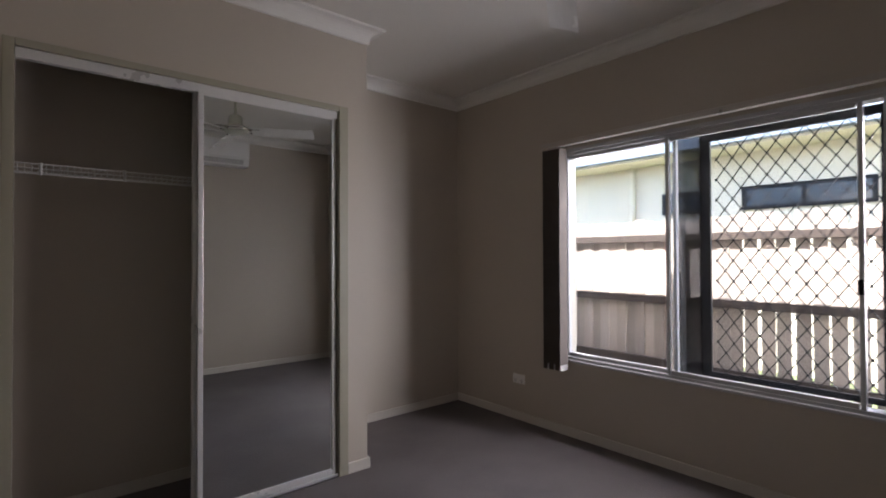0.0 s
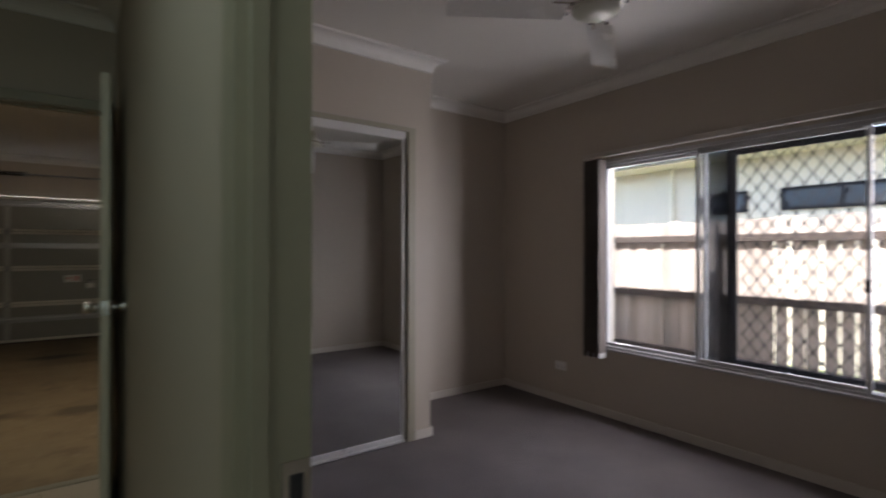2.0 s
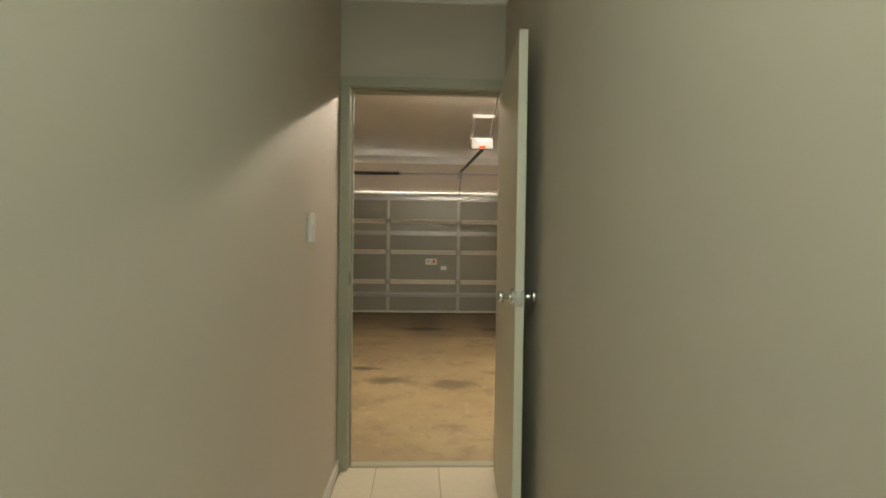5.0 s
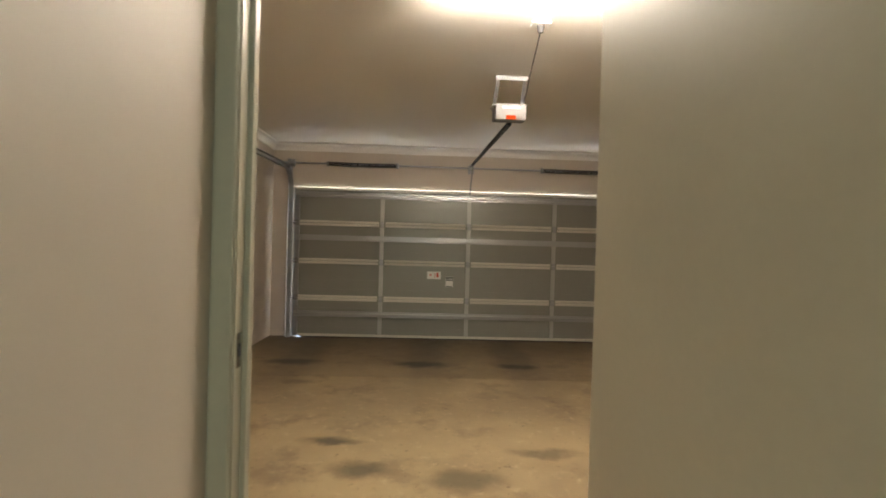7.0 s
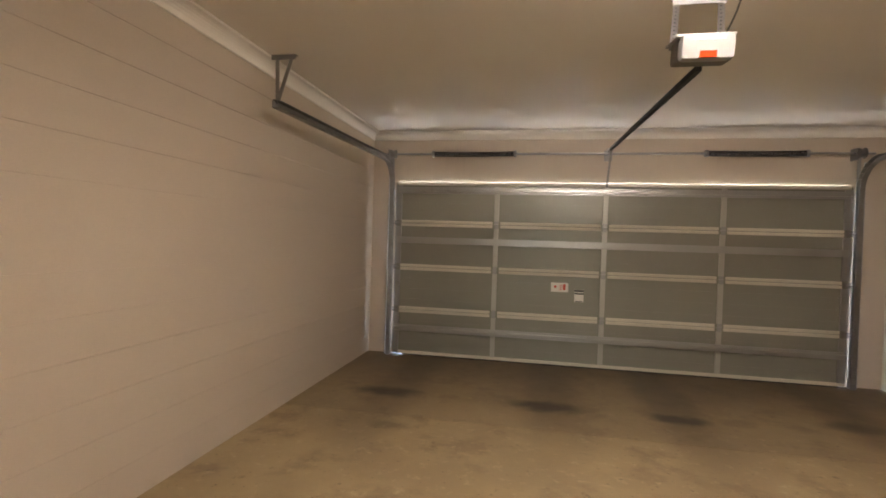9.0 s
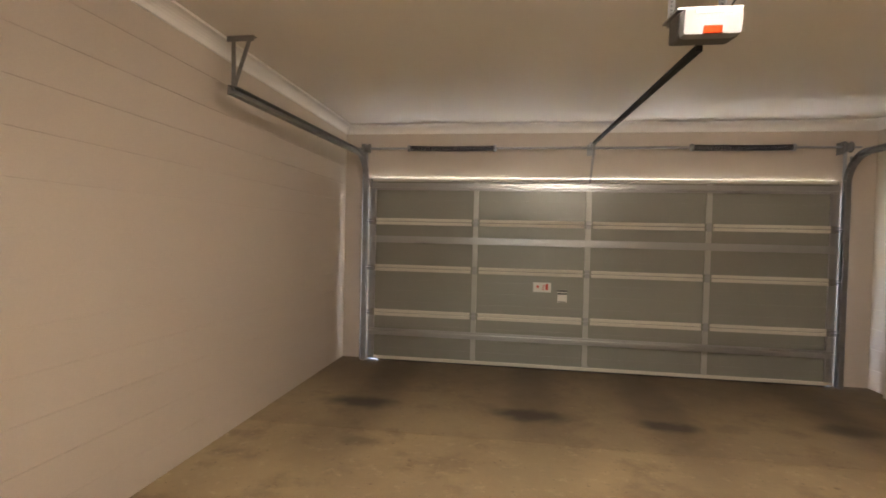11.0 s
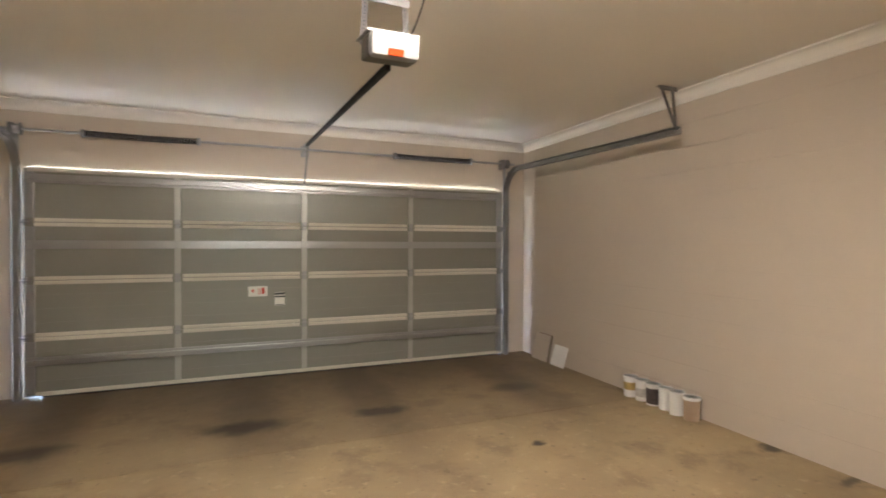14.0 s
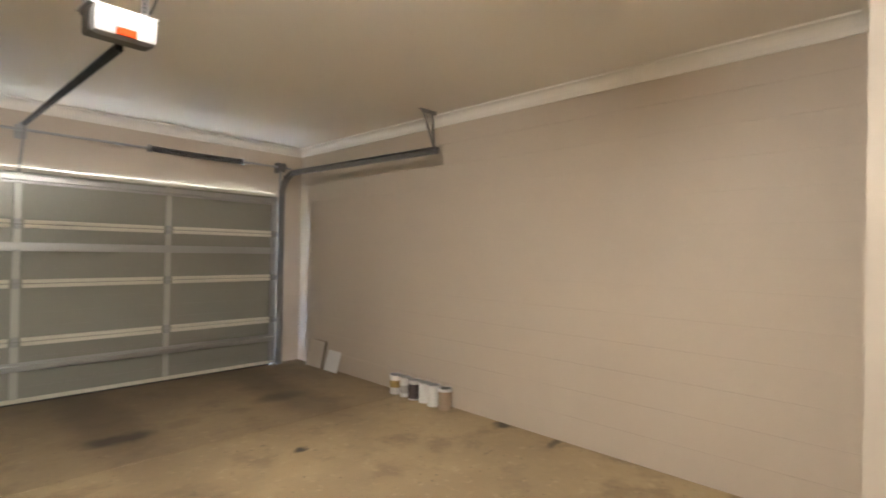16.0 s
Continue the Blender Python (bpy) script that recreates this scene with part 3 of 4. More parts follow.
def track(name, sx, x, label):
    tr = thing(name, (x, 0, 0), label, "door track", "garage door tracks")
    R = 0.30
    pts = [(0, -0.05, 0.0), (0, -0.05, 2.0)]
    pts += [(-0.0, -0.05 - R * (1 - math.cos(a)), 2.0 + R * math.sin(a)) for a in [k * math.pi / 16 for k in range(1, 9)]]
    pts += [(sx * -0.07, -2.62, 2.285)]
    bm = bmesh.new()
    for a, c in zip(pts, pts[1:]):
        d = Vector(c) - Vector(a)
        nrm = Vector((1, 0, 0)).cross(d).normalized()
        add_strip(bm, Vector(a) - Vector((sx * 0.024, 0, 0)), Vector(c) - Vector((sx * 0.024, 0, 0)), 0.056, 0.004, nrm)
        for q in (-0.027, 0.027):
            add_strip(bm, Vector(a) + nrm * q, Vector(c) + nrm * q, 0.046, 0.004, (1, 0, 0))
    part("rail", bm, DARKSTEEL, tr)
    bm = bmesh.new()
    add_strip(bm, (sx * -0.046, -0.03, 0.0), (sx * -0.046, -0.03, 2.3), 0.04, 0.004, (0, 1, 0))
    add_strip(bm, (sx * -0.03, 0.041, 0.0), (sx * -0.03, 0.041, 2.42), 0.035, 0.004, (1, 0, 0))
    part("wall_angle", bm, ZINC, tr)
    return tr


def hanger(x, y, sx):
    h = thing("track_hanger", (x, y, 2.3), "grey steel V-shaped track hanger on the ceiling", "bracket", "track hangers")
    bm = bmesh.new()
    add_strip(bm, (0.0, 0, 0.0), (-0.06, 0.09, CZ - 2.3 - 0.004), 0.028, 0.004, (1, 0, 0))
    add_strip(bm, (0.0, 0, 0.0), (0.055, 0.09, CZ - 2.3 - 0.004), 0.028, 0.004, (1, 0, 0))
    part("strap", bm, DARKSTEEL, h)
    part("ceiling_angle", boxes((-0.095, 0.09, 0.07, 0.11, CZ - 2.3 - 0.006, CZ - 2.3), (-0.095, 0.09, 0.07, 0.075, CZ - 2.3 - 0.035, CZ - 2.3)), DARKSTEEL, h)
    part("bolt", rod_bm((0, -0.012, 0.0), (0, 0.012, 0.0), 0.010, 6), ZINC, h)
    return h


track("door_track", 1, -0.045, "grey steel garage door track bending up to ceiling")
track("door_track", -1, 4.845, "grey steel garage door track bending up near paint pots")
hanger(-0.125, -2.58, 1)
hanger(4.925, -2.58, -1)

spr = thing("torsion_bar", (2.4, -0.055, 2.388), "steel torsion bar with black coil springs above door", "door spring")
part("shaft", rod_bm((-2.56, 0, 0), (2.56, 0, 0), 0.0125, 14), ZINC, spr, smooth=True)


def spring_bm(x0, x1, r, wire, turns, sag):
    bm = bmesh.new()
    n, k = turns * 10, 5
    prev = None
    for i in range(n + 1):
        u = i / n
        a = 2 * math.pi * turns * u
        dz = -sag * math.sin(math.pi * u)
        ring = []
        for j in range(k):
            b = 2 * math.pi * j / k
            rr = r + wire * math.cos(b)
            ring.append(bm.verts.new((x0 + (x1 - x0) * u + wire * math.sin(b), rr * math.cos(a), rr * math.sin(a) + dz)))
        if prev:
            for j in range(k):
                bm.faces.new((prev[j], prev[(j + 1) % k], ring[(j + 1) % k], ring[j]))
        prev = ring
    return bm


for xa, xb in ((-1.955, -1.01), (1.0, 1.955)):
    part("spring", spring_bm(xa, xb, 0.027, 0.0045, 80, 0.006), SPRING, spr, "black coiled torsion spring")
    for x in (xa, xb):
        part("spring_cone", lathe_bm([(0.018, -0.02), (0.036, -0.016), (0.040, 0.0), (0.036, 0.014), (0.02, 0.02)], 18, "X"), ZINC if x == xb else DARKSTEEL, spr, smooth=True).location.x = x
for x in (-2.44, 2.44):
    part("cable_drum", lathe_bm([(0.02, -0.035), (0.055, -0.03), (0.055, -0.024), (0.042, -0.02), (0.042, 0.02), (0.055, 0.024), (0.055, 0.03), (0.02, 0.035)], 24, "X"), DARKSTEEL, spr).location.x = x
    part("end_bracket", boxes((x - 0.004 - 0.05, x + 0.004 - 0.05, -0.04, 0.085, -0.07, 0.05)), DARKSTEEL, spr)
part("centre_bracket", boxes((-0.02, 0.02, 0.0, 0.088, -0.006, 0.006), (-0.03, 0.03, 0.083, 0.088, -0.07, 0.05)), ZINC, spr)

# ---- opener ----
op = thing("garage_door_opener", (2.38, -3.22, 2.19), "white garage door opener with orange lens hung from ceiling", "door opener")
TILT = pose(0, 0, 0.026, 7)
part("chassis", box_bm(-0.116, 0.116, -0.13, 0.0, 0.022, 0.125, 0.014), CHASSIS, op, "dark grey opener base").matrix_basis = TILT
cov = part("cover", box_bm(-0.112, 0.112, -0.185, -0.10, 0.018, 0.128, 0.028), OPENERW, op, "white rounded plastic cover", True)
cov.matrix_basis = TILT
part("lens", box_bm(-0.036, 0.034, -0.189, -0.168, 0.024, 0.054, 0.004), ORANGE, cov, "orange lamp lens")
part("light_window", box_bm(-0.065, 0.065, -0.1875, -0.13, 0.100, 0.118, 0.004), SATIN, cov)
part("top_plate", box_bm(-0.122, 0.122, -0.14, 0.08, 0.128, 0.138, 0.002), DARKSTEEL, op).matrix_basis = TILT
bm = bmesh.new()
add_strip(bm, (0.03, 0.05, 0.06), (0.045, 3.15, 0.245), 0.028, 0.028, (1, 0, 0))
part("drive_rail", bm, BLACKM, op, "black opener drive rail")
bm = bmesh.new()
add_strip(bm, (0.045, 3.13, 0.245), (0.045, 3.24, 0.235), 0.05, 0.02, (1, 0, 0))
add_strip(bm, (0.045, 3.245, 0.13), (0.045, 3.245, 0.27), 0.06, 0.006, (1, 0, 0))
part("header_bracket", bm, ZINC, op)
bm = bmesh.new()
add_strip(bm, (0.045, 3.10, 0.225), (0.02, 3.17, -0.17), 0.022, 0.006, (1, 0, 0))
part("door_arm", bm, DARKSTEEL, op)
for x in (-0.105, 0.105):
    bm = bmesh.new()
    z1 = CZ - 2.19 - 0.03
    a, c = Vector((x, 0.0, 0.13)), Vector((x + 0.062, 0.21, z1))
    add_strip(bm, a, c, 0.030, 0.003, (1, 0, 0))
    add_strip(bm, a + Vector((0.014, 0, 0)), c + Vector((0.014, 0, 0)), 0.026, 0.003, (0, -0.8, 0.6))
    s = part("hanging_strap", bm, ZINC, op, "perforated steel hanging strap")
    holes = bmesh.new()
    for k in range(1, 12):
        p = a.lerp(c, k / 12)
        nrm = Vector((0, -(c - a).z, (c - a).y)).normalized()
        add_rod(holes, p - nrm * 0.0022, p + nrm * 0.0022, 0.005, 8)
    tagged(part("strap_holes", holes, INK, s), kind="stuff")
part("ceiling_angle", boxes((-0.065, 0.19, 0.195, 0.235, z1 + 0.024, z1 + 0.030), (-0.065, 0.19, 0.195, 0.200, z1 - 0.006, z1 + 0.026)), ZINC, op)


def cable(name, pts, r, material, parent):
    cu = bpy.data.curves.new(name, "CURVE")
    cu.dimensions, cu.bevel_depth, cu.bevel_resolution, cu.resolution_u = "3D", r, 2, 8
    sp = cu.splines.new("BEZIER")
    sp.bezier_points.add(len(pts) - 1)
    for b, p in zip(sp.bezier_points, pts):
        b.co, b.handle_left_type, b.handle_right_type = p, "AUTO", "AUTO"
    tmp = bpy.data.objects.new(name + "_curve", cu)
    me = bpy.data.meshes.new_from_object(tmp)
    bpy.data.objects.remove(tmp)
    me.materials.clear()
    me.materials.append(material)
    ob = new(name, me)
    ob.parent = parent
    return ob


cable("power_cord", [(0.085, -0.02, 0.14), (0.10, -0.12, 0.18), (0.09, -0.35, 0.28), (0.075, -0.60, 0.36), (0.07, -0.72, 0.415)], 0.0045, GREYPL, op)

gpo = thing("ceiling_socket", (2.45, -3.95, CZ), "white ceiling power socket with plugged cord", "socket")
part("plate", box_bm(-0.058, 0.058, -0.036, 0.036, -0.014, 0, 0.004), PLASTIC, gpo)
part("plug", lathe_bm([(0.008, -0.062), (0.017, -0.056), (0.021, -0.02), (0.021, -0.0145)], 18), GREYPL, gpo, smooth=True)

# ---- fluorescent lamp ----
lamp = thing("fluorescent_light", (2.38, -4.38, CZ), "lit white fluorescent batten light on garage ceiling", "ceiling light")
part("batten", box_bm(-0.61, 0.61, -0.06, 0.06, -0.022, 0, 0.004), PLASTIC, lamp)
for s in (-1, 1):
    part("end_cap", box_bm(s * 0.604 - 0.006, s * 0.604 + 0.006, -0.064, 0.064, -0.084, -0.0, 0.004), PLASTIC, lamp)
bm = bmesh.new()
arc = [(0.060 * math.cos(a), -0.022 - 0.058 * math.sin(a)) for a in [k * math.pi / 10 for k in range(11)]]
ends = [[bm.verts.new((x, y, z)) for y, z in arc] for x in (-0.596, 0.596)]
for k in range(10):
    bm.faces.new((ends[0][k], ends[0][k + 1], ends[1][k + 1], ends[1][k]))
for e in ends:
    bm.faces.new(e)
part("diffuser", bm, TUBE, lamp, "lit warm-white lamp diffuser")


# ---- paint pots and boards against the right garage wall ----
def paint_pot(y, x, r, h, body, band, label, bz):
    r = r * 0.88
    p = thing("paint_pot", (x, y, 0), label, "paint pot", "paint pots by the wall")
    part("body", lathe_bm([(r * 0.93, 0), (r * 0.95, 0.004), (r, h - 0.016), (r + 0.003, h - 0.014), (r + 0.003, h - 0.008), (r, h - 0.004)], 24), body, p, smooth=True)
    part("lid", lathe_bm([(r + 0.006, h - 0.022), (r + 0.007, h - 0.006), (r + 0.005, h), (r - 0.008, h + 0.001), (r - 0.010, h - 0.004), (0.01, h - 0.004)], 24), PLASTIC, p, smooth=True)
    if band:
        part("label", lathe_bm([(r * 0.97 + 0.001, h * bz[0]), (r * 0.99 + 0.0015, h * bz[1])], 24), band, p, smooth=True)


OCHRE = mat("ochre_label", (0.42, 0.30, 0.10), 0.5, vary=0.4, scale=25, bump=0)
DARKL = mat("dark_label", (0.07, 0.055, 0.055), 0.5, vary=0.6, scale=25, bump=0)
GREYL = mat("grey_label", (0.50, 0.48, 0.46), 0.5, vary=0.35, scale=30, bump=0)
TANB = mat("tan_bucket", (0.40, 0.30, 0.21), 0.5, vary=0.1, bump=0)
paint_pot(-1.95, 5.085, 0.066, 0.185, PLASTIC, OCHRE, "white paint pot with an ochre label", (0.35, 0.72))
paint_pot(-2.085, 5.09, 0.062, 0.185, PLASTIC, GREYL, "white paint pot with a grey label", (0.2, 0.6))
paint_pot(-2.22, 5.085, 0.066, 0.185, PLASTIC, DARKL, "white-lidded paint pot with a dark label", (0.08, 0.8))
paint_pot(-2.35, 5.09, 0.062, 0.185, PLASTIC, None, "plain white plastic paint pot", None)
paint_pot(-2.48, 5.075, 0.066, 0.19, PLASTIC, None, "plain white plastic paint pot near the end", None)
paint_pot(-2.62, 5.08, 0.07, 0.185, TANB, None, "tan paint pot with a white lid", None)

for name, y0, y1, h, t, m, lab in (("offcut_board", -0.60, -0.30, 0.31, 0.012, GWALL, "cream offcut board leaning against the garage wall"),
                                   ("spare_tile", -0.93, -0.68, 0.235, 0.009, PLASTIC, "white spare tile leaning against the garage wall")):
    th = thing(name, (GX1 - 0.075, (y0 + y1) / 2, 0.0), lab, "board" if "board" in name else "tile")
    ob = part("sheet", box_bm(-t, 0, (y0 - y1) / 2, (y1 - y0) / 2, 0, h, 0.0015), m, th)
    ob.matrix_basis = pose(0, 0, 0.002, 0, math.degrees(math.asin(min(0.9, 0.066 / h))), 0)
    if "board" in name:
        edge = part("back_sheet", box_bm(0.002, 0.014, (y0 - y1) / 2 - 0.02, (y1 - y0) / 2 - 0.05, 0, h + 0.01, 0.0015), MDF, th, "dark board behind")
        edge.matrix_basis = ob.matrix_basis

# ---- wardrobe ----
robe = tagged(new("wardrobe"), "built-in wardrobe with sliding mirror door pushed aside", "wardrobe")
part("side_architrave", box_bm(2.392, 2.432, RY - 0.014, RY + 0.09, 0, 2.16, 0.004), TRIM, robe)
part("side_architrave", box_bm(3.866, 3.925, RY - 0.014, RY - 0.001, 0, 2.16, 0.004), TRIM, robe)
part("side_lining", box_bm(3.862, 3.874, RY, RY + 0.09, 0, 2.13), TRIM, robe)
part("head_architrave", box_bm(2.432, 3.866, RY - 0.014, RY - 0.001, 2.128, 2.16, 0.004), TRIM, robe)
part("top_track", boxes((2.433, 3.861, RY + 0.002, RY + 0.006, 2.085, 2.128), (2.433, 3.861, RY + 0.006, RY + 0.09, 2.118, 2.128), (2.433, 3.861, RY + 0.044, RY + 0.047, 2.09, 2.118)), SATIN, robe, "satin aluminium top track")
part("bottom_track", boxes((2.433, 3.861, RY - 0.004, RY + 0.088, 0.004, 0.010), (2.433, 3.861, RY - 0.004, RY + 0.000, 0.004, 0.024), (2.433, 3.861, RY + 0.042, RY + 0.046, 0.004, 0.020)), SATIN, robe, "satin aluminium floor track")
for yy, xa, xb in ((RY + 0.012, 3.112, 3.858), (RY + 0.054, 3.098, 3.845)):
    d = part("sliding_door", boxes((xa + 0.024, xb - 0.024, yy + 0.008, yy + 0.011, 0.05, 2.08)), MIRROR, robe, "tall frameless-looking mirror panel")
    part("stile", box_bm(xa, xa + 0.026, yy, yy + 0.026, 0.018, 2.10, 0.004), SATIN, d, "satin aluminium stile")
    part("stile", box_bm(xb - 0.026, xb, yy, yy + 0.026, 0.018, 2.10, 0.004), SATIN, d)
    part("bottom_rail", box_bm(xa + 0.026, xb - 0.026, yy, yy + 0.026, 0.018, 0.052, 0.003), SATIN, d)
    part("top_rail", box_bm(xa + 0.026, xb - 0.026, yy, yy + 0.026, 2.078, 2.10, 0.003), SATIN, d)

shelf = thing("wire_shelf", (2.30, BYW, 1.70), "white wire shelf with hanging rail inside wardrobe", "shelf")
SL = RX1 - 0.09 - 2.30
for y, z in ((-0.30, 0.0), (-0.31, -0.045), (-0.15, 0.0), (-0.01, 0.0)):
    part("long_wire", rod_bm((0.0, y, z), (SL, y, z), 0.0032, 8), PLASTIC, shelf)
bm = bmesh.new()
for k in range(int(SL / 0.0254)):
    x = 0.012 + k * 0.0254
    add_rod(bm, (x, -0.005, 0.004), (x, -0.30, 0.004), 0.0015, 5)
    add_rod(bm, (x, -0.30, 0.004), (x, -0.31, -0.045), 0.0015, 5)
tagged(part("cross_wires", bm, PLASTIC, shelf), kind="stuff")
for k in range(5):
    x = 0.22 + k * 0.32
    if x < SL:
        bm = bmesh.new()
        add_rod(bm, (x, -0.312, -0.05), (x, -0.302, 0.006), 0.006, 8)
        part("bracket", bm, PLASTIC, shelf)

# ---- ceiling fan ----
fan = thing("ceiling_fan", (3.80, -7.90, CZ), "cream enamel three-blade ceiling fan at rest", "ceiling fan")
part("canopy", lathe_bm([(0.012, -0.075), (0.03, -0.072), (0.052, -0.045), (0.058, -0.006), (0.058, 0.0)], 28), FANM, fan, smooth=True)
part("downrod", rod_bm((0, 0, -0.21), (0, 0, -0.06), 0.011), FANM, fan, smooth=True)
part("motor", lathe_bm([(0.02, -0.36), (0.07, -0.358), (0.098, -0.345), (0.104, -0.325), (0.098, -0.305), (0.07, -0.295), (0.056, -0.285), (0.054, -0.23), (0.044, -0.21), (0.014, -0.205)], 32), FANM, fan, "cream rounded motor housing", True)
part("motor_band", lathe_bm([(0.1045, -0.331), (0.1062, -0.328), (0.1062, -0.322), (0.1045, -0.319)], 32), CHROME, fan, smooth=True)
for k in range(3):
    a = 33 + 120 * k
    arm = part("blade", bmesh.new(), FANB, fan, "flat pale metal fan blade")
    bm = bmesh.new()
    n = 8
    rows = []
    for i in range(n + 1):
        u = i / n
        r = 0.13 + 0.50 * u
        w = 0.060 + 0.006 * u
        rows.append([bm.verts.new((r + (0.006 * (1 - v * v)) * (u == 1), w * v, 0.012 * v + 0.006 * (1 - v * v) + s)) for s in (-0.0012, 0.0012) for v in (-1, -0.5, 0, 0.5, 1)])
    for p, q in zip(rows, rows[1:]):
        for j in (0, 1, 2, 3, 5, 6, 7, 8):
            bm.faces.new((p[j], p[j + 1], q[j + 1], q[j]))
        for j, l in ((0, 5), (4, 9)):
            bm.faces.new((p[j], q[j], q[l], p[l]))
    for p in (rows[0], rows[-1]):
        for j in range(4):
            bm.faces.new((p[j], p[j + 1], p[j + 6], p[j + 5]))
    bmesh.ops.recalc_face_normals(bm, faces=bm.faces)
    bm.to_mesh(arm.data)
    bm.free()
    arm.matrix_basis = pose(0, 0, -0.335, 0, 2, a) @ pose(0, 0, 0, 8)
    iron = part("blade_arm", box_bm(0.07, 0.20, -0.028, 0.028, 0.010, 0.016, 0.002), CHROME, fan)
    iron.matrix_basis = pose(0, 0, -0.335, 0, 2, a)
    for y in (-0.035, 0.035):
        part("screw", rod_bm((0.12, y, -0.006), (0.12, y, 0.002), 0.006, 8), INK, arm)

# ---- air conditioner ----
ac = thing("air_conditioner", (3.97, BYS, 2.27), "white split-system air conditioner on the bedroom wall", "air conditioner")
part("body", box_bm(-0.40, 0.40, 0.0, 0.19, 0.0, 0.28, 0.025), PLASTIC, ac, smooth=True)
part("front_panel", box_bm(-0.395, 0.395, 0.185, 0.205, 0.09, 0.268, 0.008), PLASTIC, ac, smooth=True)
part("louvre", box_bm(-0.33, 0.33, 0.15, 0.20, 0.018, 0.07, 0.004), GREYL, ac)

# ---- power outlet ----
out = thing("power_outlet", (BX1, -6.32, 0.32), "white double power outlet above the skirting", "socket")
part("plate", box_bm(-0.010, 0, -0.058, 0.058, -0.036, 0.036, 0.003), PLASTIC, out)
for y in (-0.03, 0.03):
    part("rocker", box_bm(-0.014, -0.009, y - 0.009, y + 0.009, 0.008, 0.024, 0.0015), PLASTIC, out)
    part("socket_slots", boxes((-0.0108, -0.0098, y - 0.010, y - 0.006, -0.014, -0.004), (-0.0108, -0.0098, y + 0.006, y + 0.010, -0.014, -0.004), (-0.0108, -0.0098, y - 0.002, y + 0.002, -0.026, -0.017)), INK, out)

# ---- bedroom window ----
win = tagged(new("window_1"), "white aluminium sliding window with diamond security grille", "window", kind="structure")
FX0, FX1 = 5.435, 5.52
part("window_frame", boxes((FX0, FX1, WY0, WY0 + 0.028, WZ0, WZ1), (FX0, FX1, WY1 - 0.028, WY1, WZ0, WZ1), (FX0, FX1, WY0 + 0.028, WY1 - 0.028, WZ1 - 0.028, WZ1), (FX0, FX1, WY0 + 0.028, WY1 - 0.028, WZ0, WZ0 + 0.03)), ALU, win)
part("window_sill", box_bm(BX1 - 0.012, FX0, WY0, WY1, WZ0 - 0.004, WZ0 + 0.012, 0.003), ALU, win, "white aluminium sill")
part("reveal_trim", boxes((BX1 - 0.010, FX0, WY0 - 0.014, WY0 + 0.010, WZ0 - 0.004, WZ1 + 0.012), (BX1 - 0.010, FX0, WY0 + 0.010, WY1, WZ1 - 0.010, WZ1 + 0.012)), ALU, win)
for ya, yb, xx, m in ((-7.520, WY1 - 0.028, 5.485, GLASS), (-8.40, -7.489, 5.455, GLASS)):
    p = part("pane", boxes((xx - 0.002, xx + 0.002, ya, yb, WZ0 + 0.03, WZ1 - 0.028)), m, win, "clear window glass")
    p.visible_shadow = False
    for y in (ya, yb):
        part("sash_stile", box_bm(xx - 0.014, xx + 0.014, y - 0.011, y + 0.011, WZ0 + 0.028, WZ1 - 0.026, 0.003), ALU, p, "white sash stile")
    part("sash_rail", boxes((xx - 0.012, xx + 0.012, ya + 0.016, yb - 0.016, WZ0 + 0.028, WZ0 + 0.055), (xx - 0.012, xx + 0.012, ya + 0.016, yb - 0.016, WZ1 - 0.05, WZ1 - 0.028)), ALU, p)
part("sash_lock", box_bm(5.432, 5.442, -8.408, -8.384, 1.092, 1.165, 0.003), BLACKM, win, "black sash latch")
GY0, GY1, GZ0, GZ1, GXX = -8.482, -7.650, 0.572, 1.992, 5.545
screen = part("security_screen", boxes((GXX - 0.008, GXX + 0.008, GY1 - 0.05, GY1 + 0.012, GZ0, GZ1), (GXX - 0.008, GXX + 0.008, GY0, GY0 + 0.022, GZ0, GZ1),
                                       (GXX - 0.008, GXX + 0.008, GY0 + 0.022, GY1 - 0.05, GZ0, GZ0 + 0.03), (GXX - 0.008, GXX + 0.008, GY0 + 0.022, GY1 - 0.05, GZ1 - 0.045, GZ1)), BLACKM, win, "black security screen frame")
bm = bmesh.new()
PY, PZ = 0.086, 0.1175
ny, nz = int((GY1 - GY0) / PY) + 1, int((GZ1 - GZ0) / PZ) + 1
for i in range(ny + 1):
    for j in range(nz + 1):
        y, z = GY0 + 0.02 + i * PY, GZ0 + 0.03 + j * PZ
        for sy, ey in ((1, 1), (-1, -1)):
            c = (y + sy * PY / 2, z + PZ / 2)
            d = (y + sy * PY, z + PZ)
            for (p0, p1), (q0, q1) in (((y, z), c), (c, d)):
                if GY0 <= min(p0, q0) and max(p0, q0) <= GY1 - 0.04 and max(p1, q1) <= GZ1 - 0.02:
                    add_strip(bm, (GXX, p0, p1), (GXX, q0, q1), 0.0055, 0.004, (0, (q1 - p1), -(q0 - p0)))
        for yy, zz in ((y, z), (y + PY / 2, z + PZ / 2)):
            if yy < GY1 - 0.04 and zz < GZ1 - 0.03:
                add_box(bm, GXX - 0.004, GXX + 0.004, yy - 0.0065, yy + 0.0065, zz - 0.008, zz + 0.008)
tagged(part("diamond_grille", bm, BLACKM, screen, "black diamond security mesh"), kind="stuff")
tint = part("flyscreen_edge", boxes((5.531, 5.5325, -7.65, -7.505, GZ0, GZ1)), FROST, win, "dusty overlapping glass strip")
tint.visible_shadow = False

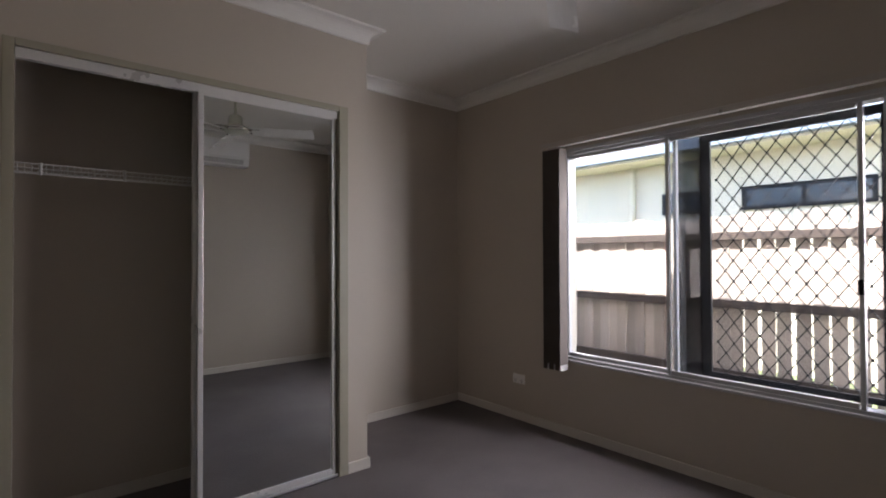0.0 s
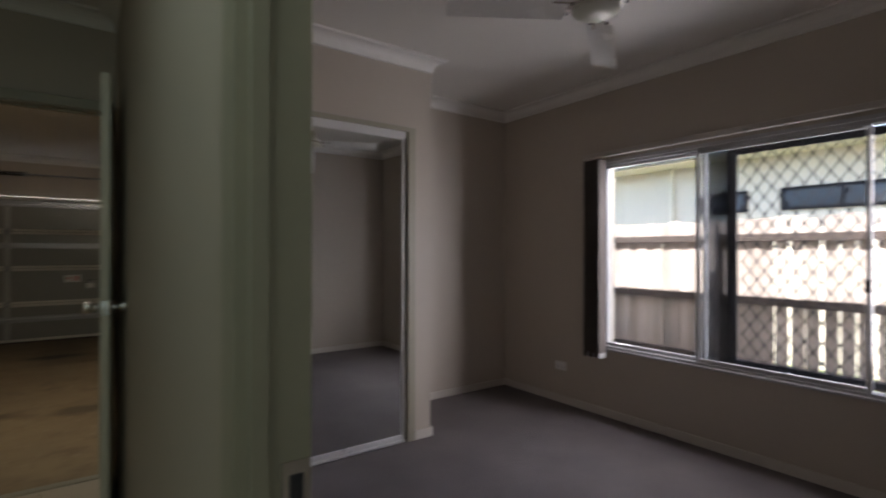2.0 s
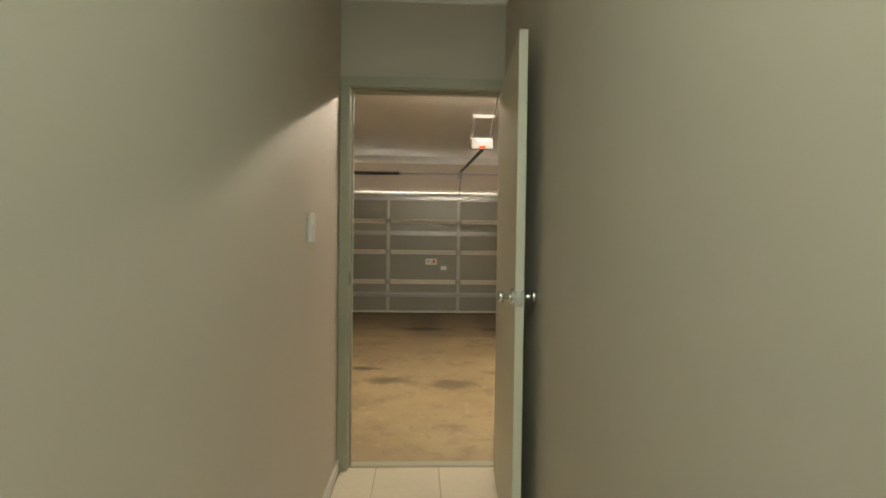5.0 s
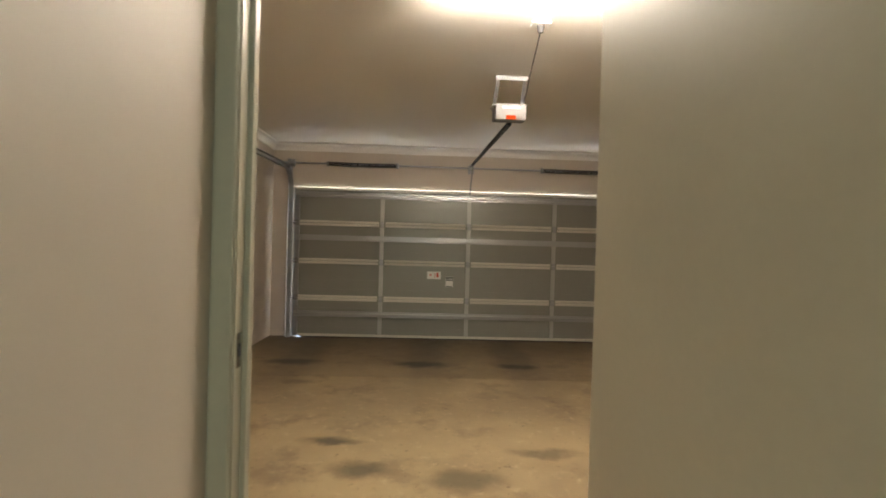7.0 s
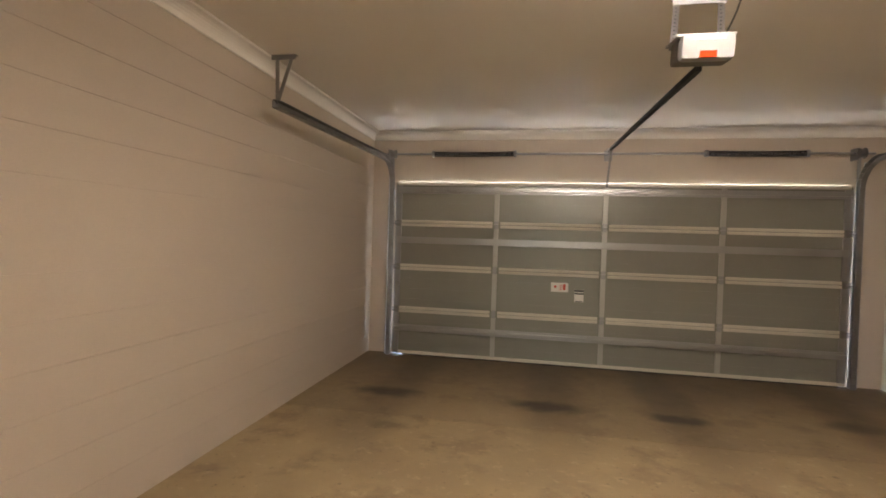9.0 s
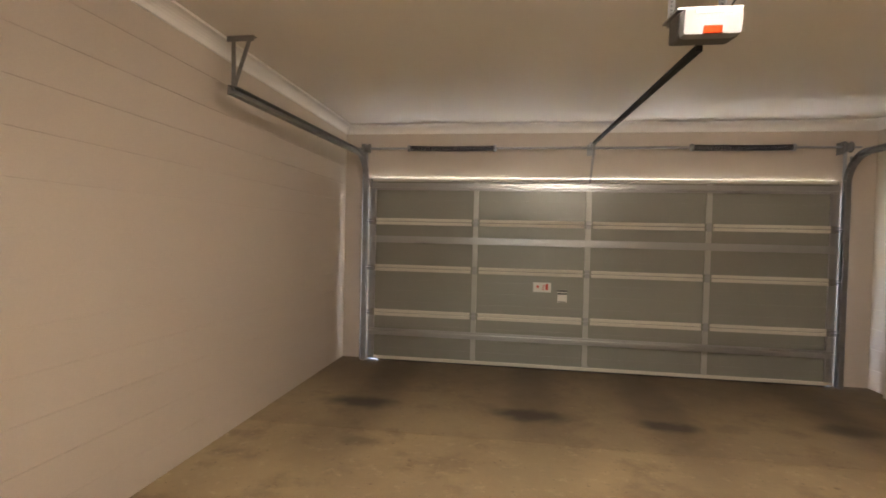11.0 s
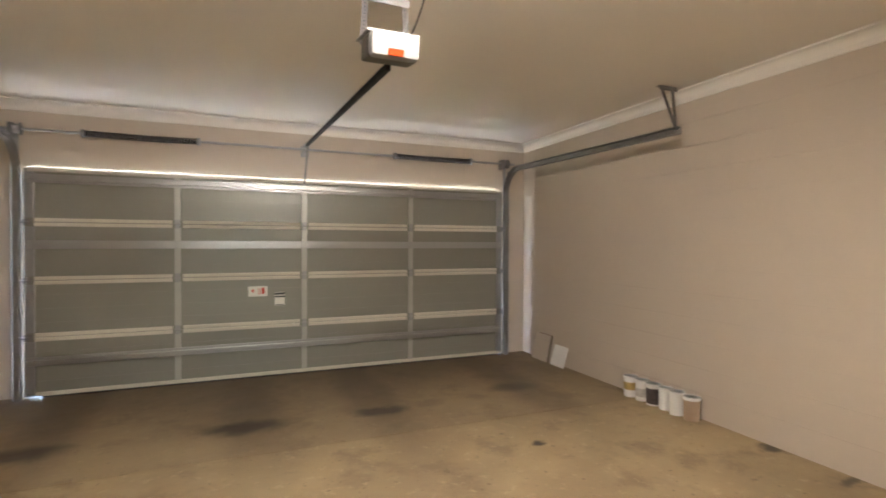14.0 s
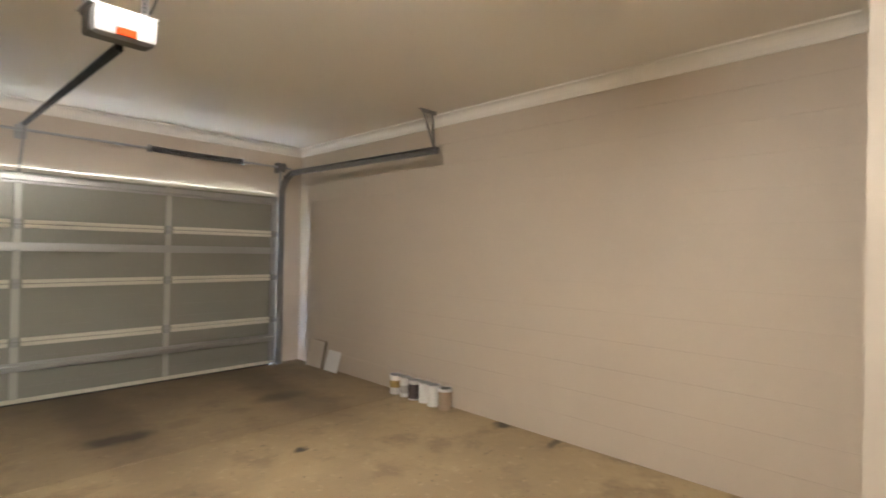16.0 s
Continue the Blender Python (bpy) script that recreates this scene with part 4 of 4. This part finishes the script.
# ---- vertical blind ----
blind = thing("vertical_blind", (5.355, -6.615, 2.06), "brown fabric vertical blind stacked beside the window", "blind")
part("headrail", box_bm(-0.025, 0.02, -1.95, 0.0, -0.012, 0.024, 0.005), HEADR, blind, "bronze headrail")
for y in (-0.20, -1.0, -1.72):
    part("headrail_clip", boxes((0.02, 0.07, y, y + 0.03, 0.0, 0.02)), ZINC, blind)
for k in range(12):
    y = -0.03 - k * 0.0135
    sl = part("slat", box_bm(-0.045, 0.045, -0.0007, 0.0007, -1.575, -0.03), FABRIC, blind)
    sl.matrix_basis = pose(0.0, y, 0, 0, 0, random.uniform(-9, 9))
    w = part("slat_weight", box_bm(-0.042, 0.042, -0.0018, 0.0018, -1.585, -1.545), PLASTIC if k % 4 == 3 else FABRIC, blind)
    w.matrix_basis = sl.matrix_basis

# ---- outside ----
GZ = -0.18
structure("ground", box_bm(-400, 400, -400, 400, GZ - 0.2, GZ), GRASS, "green lawn between the houses")
structure("driveway", box_bm(-0.5, 5.4, 0.2, 14, GZ, -0.02), DRIVE, "pale concrete driveway outside the garage")
structure("roof_house", boxes((-1.2, 5.62, -13, 0.9, 2.78, 2.9)), ROOFM, "sheet roof over the house")
structure("eave_house", boxes((5.62, 6.05, -13, 0.9, 2.36, 2.39), (6.03, 6.06, -13, 0.9, 2.34, 2.48), (5.62, 5.65, -13, 0.9, 2.39, 2.9)), COVE, "white eave lining with fascia")
structure("wall_outside_west", box_bm(-1.0, -0.9, -12, 0.2, GZ, 2.78), BRICK_D, "plain outer wall")
FXX = 7.08
fence = thing("paling_fence", (FXX, -7.0, GZ), "weathered grey timber paling fence with dark rails", "fence")
rng = random.Random(4)
paling = None
y = -5.0
k = 0
while y < 7.0:
    yy = y
    if paling is None:
        base = part("paling", box_bm(0.0, 0.014, -0.05, 0.05, 0.0, 1.80, 0.003), WOODG, fence)
        paling = base
        ob = base
    else:
        ob = new("paling", paling.data)
        ob.parent = fence
    ob.matrix_basis = pose(0.001 + (k % 2) * 0.009, yy, rng.uniform(-0.03, 0.015), rng.uniform(-0.12, 0.12), 0, rng.uniform(-2, 2))
    k += 1
    gap = rng.uniform(0.010, 0.028) if -1.25 < yy < -0.3 else rng.uniform(-0.006, -0.001)
    y += 0.1 + gap
for z in (0.45, 1.04, 1.62):
    part("rail", box_bm(-0.045, -0.001, -5.0, 7.0, z - 0.034, z + 0.034, 0.004), WOODR, fence, "dark weathered fence rail")
for y in (-4.6, -2.2, 0.15, 2.5, 4.9):
    part("post", box_bm(-0.14, -0.046, y - 0.05, y + 0.05, 0.0, 1.72, 0.006), WOODG, fence)

nb = tagged(new("neighbour_house"), "cream rendered neighbouring house with blue-grey gutter", "house")
NX = 9.6
nwall = part("wall", box_bm(NX, NX + 6, -16, 6, GZ, 2.64), RENDER_N, nb)
part("eave_lining", box_bm(NX - 0.55, NX, -16.4, 6.4, 2.60, 2.64), RENDER_N, nb)
part("gutter", box_bm(NX - 0.66, NX - 0.54, -16.5, 6.5, 2.63, 2.80, 0.012), FASCIA, nb, "blue-grey metal gutter")
bm = bmesh.new()
vs = [bm.verts.new(p) for p in ((NX - 0.6, -16.5, 2.78), (NX - 0.6, 6.5, 2.78), (NX + 3, 3.0, 4.1), (NX + 3, -13, 4.1), (NX + 6.6, -16.5, 2.78), (NX + 6.6, 6.5, 2.78))]
for f in ((0, 1, 2, 3), (1, 5, 2), (5, 4, 3, 2), (4, 0, 3), (0, 4, 5, 1)):
    bm.faces.new([vs[i] for i in f])
part("roof", bm, ROOFM, nb)
part("downpipe", rod_bm((NX - 0.05, -5.0, GZ), (NX - 0.05, -5.0, 2.62), 0.045), RENDER_N, nb)
for y0, y1 in ((-7.85, -6.5), (-6.1, -5.45)):
    z0, z1 = 1.86, 2.16
    wn_ = part("window", boxes((NX - 0.03, NX + 0.002, y0, y0 + 0.05, z0, z1), (NX - 0.03, NX + 0.002, y1 - 0.05, y1, z0, z1), (NX - 0.03, NX + 0.002, y0 + 0.05, y1 - 0.05, z1 - 0.04, z1), (NX - 0.03, NX + 0.002, y0 + 0.05, y1 - 0.05, z0, z0 + 0.04),
                               (NX - 0.03, NX + 0.002, (y0 + y1) / 2 - 0.02, (y0 + y1) / 2 + 0.02, z0 + 0.04, z1 - 0.04)), BLACKM, nb, "dark framed highlight window")
    part("pane", boxes((NX - 0.012, NX - 0.004, y0 + 0.05, y1 - 0.05, z0 + 0.04, z1 - 0.04)), NGLASS, wn_)

# ---- corridor tiles ----
tile0 = None
corridor = bpy.data.objects["corridor_floor"]
PT = 0.352
xs = [HX0 + 0.013, 1.526, 1.876, HX1 - 0.001]
ys = [-5.73 - PT * k for k in range(17)]
shapes = {}
for c in range(3):
    for r in range(len(ys) - 1):
        w = xs[c + 1] - xs[c] - 0.004
        if c not in shapes:
            me_ob = mesh_ob("tile", box_bm(0.002, 0.002 + w, -PT + 0.002, -0.002, -0.008, 0.0, 0.0015), TILE)
            shapes[c] = me_ob.data
            ob = me_ob
        else:
            ob = new("tile", shapes[c])
        ob.parent = corridor
        ob.location = (xs[c], ys[r], 0.0)
edge = mesh_ob("tile_strip", box_bm(DX0, DX1, -5.728, -5.70, -0.008, 0.0, 0.001), TILE)
edge.parent = corridor
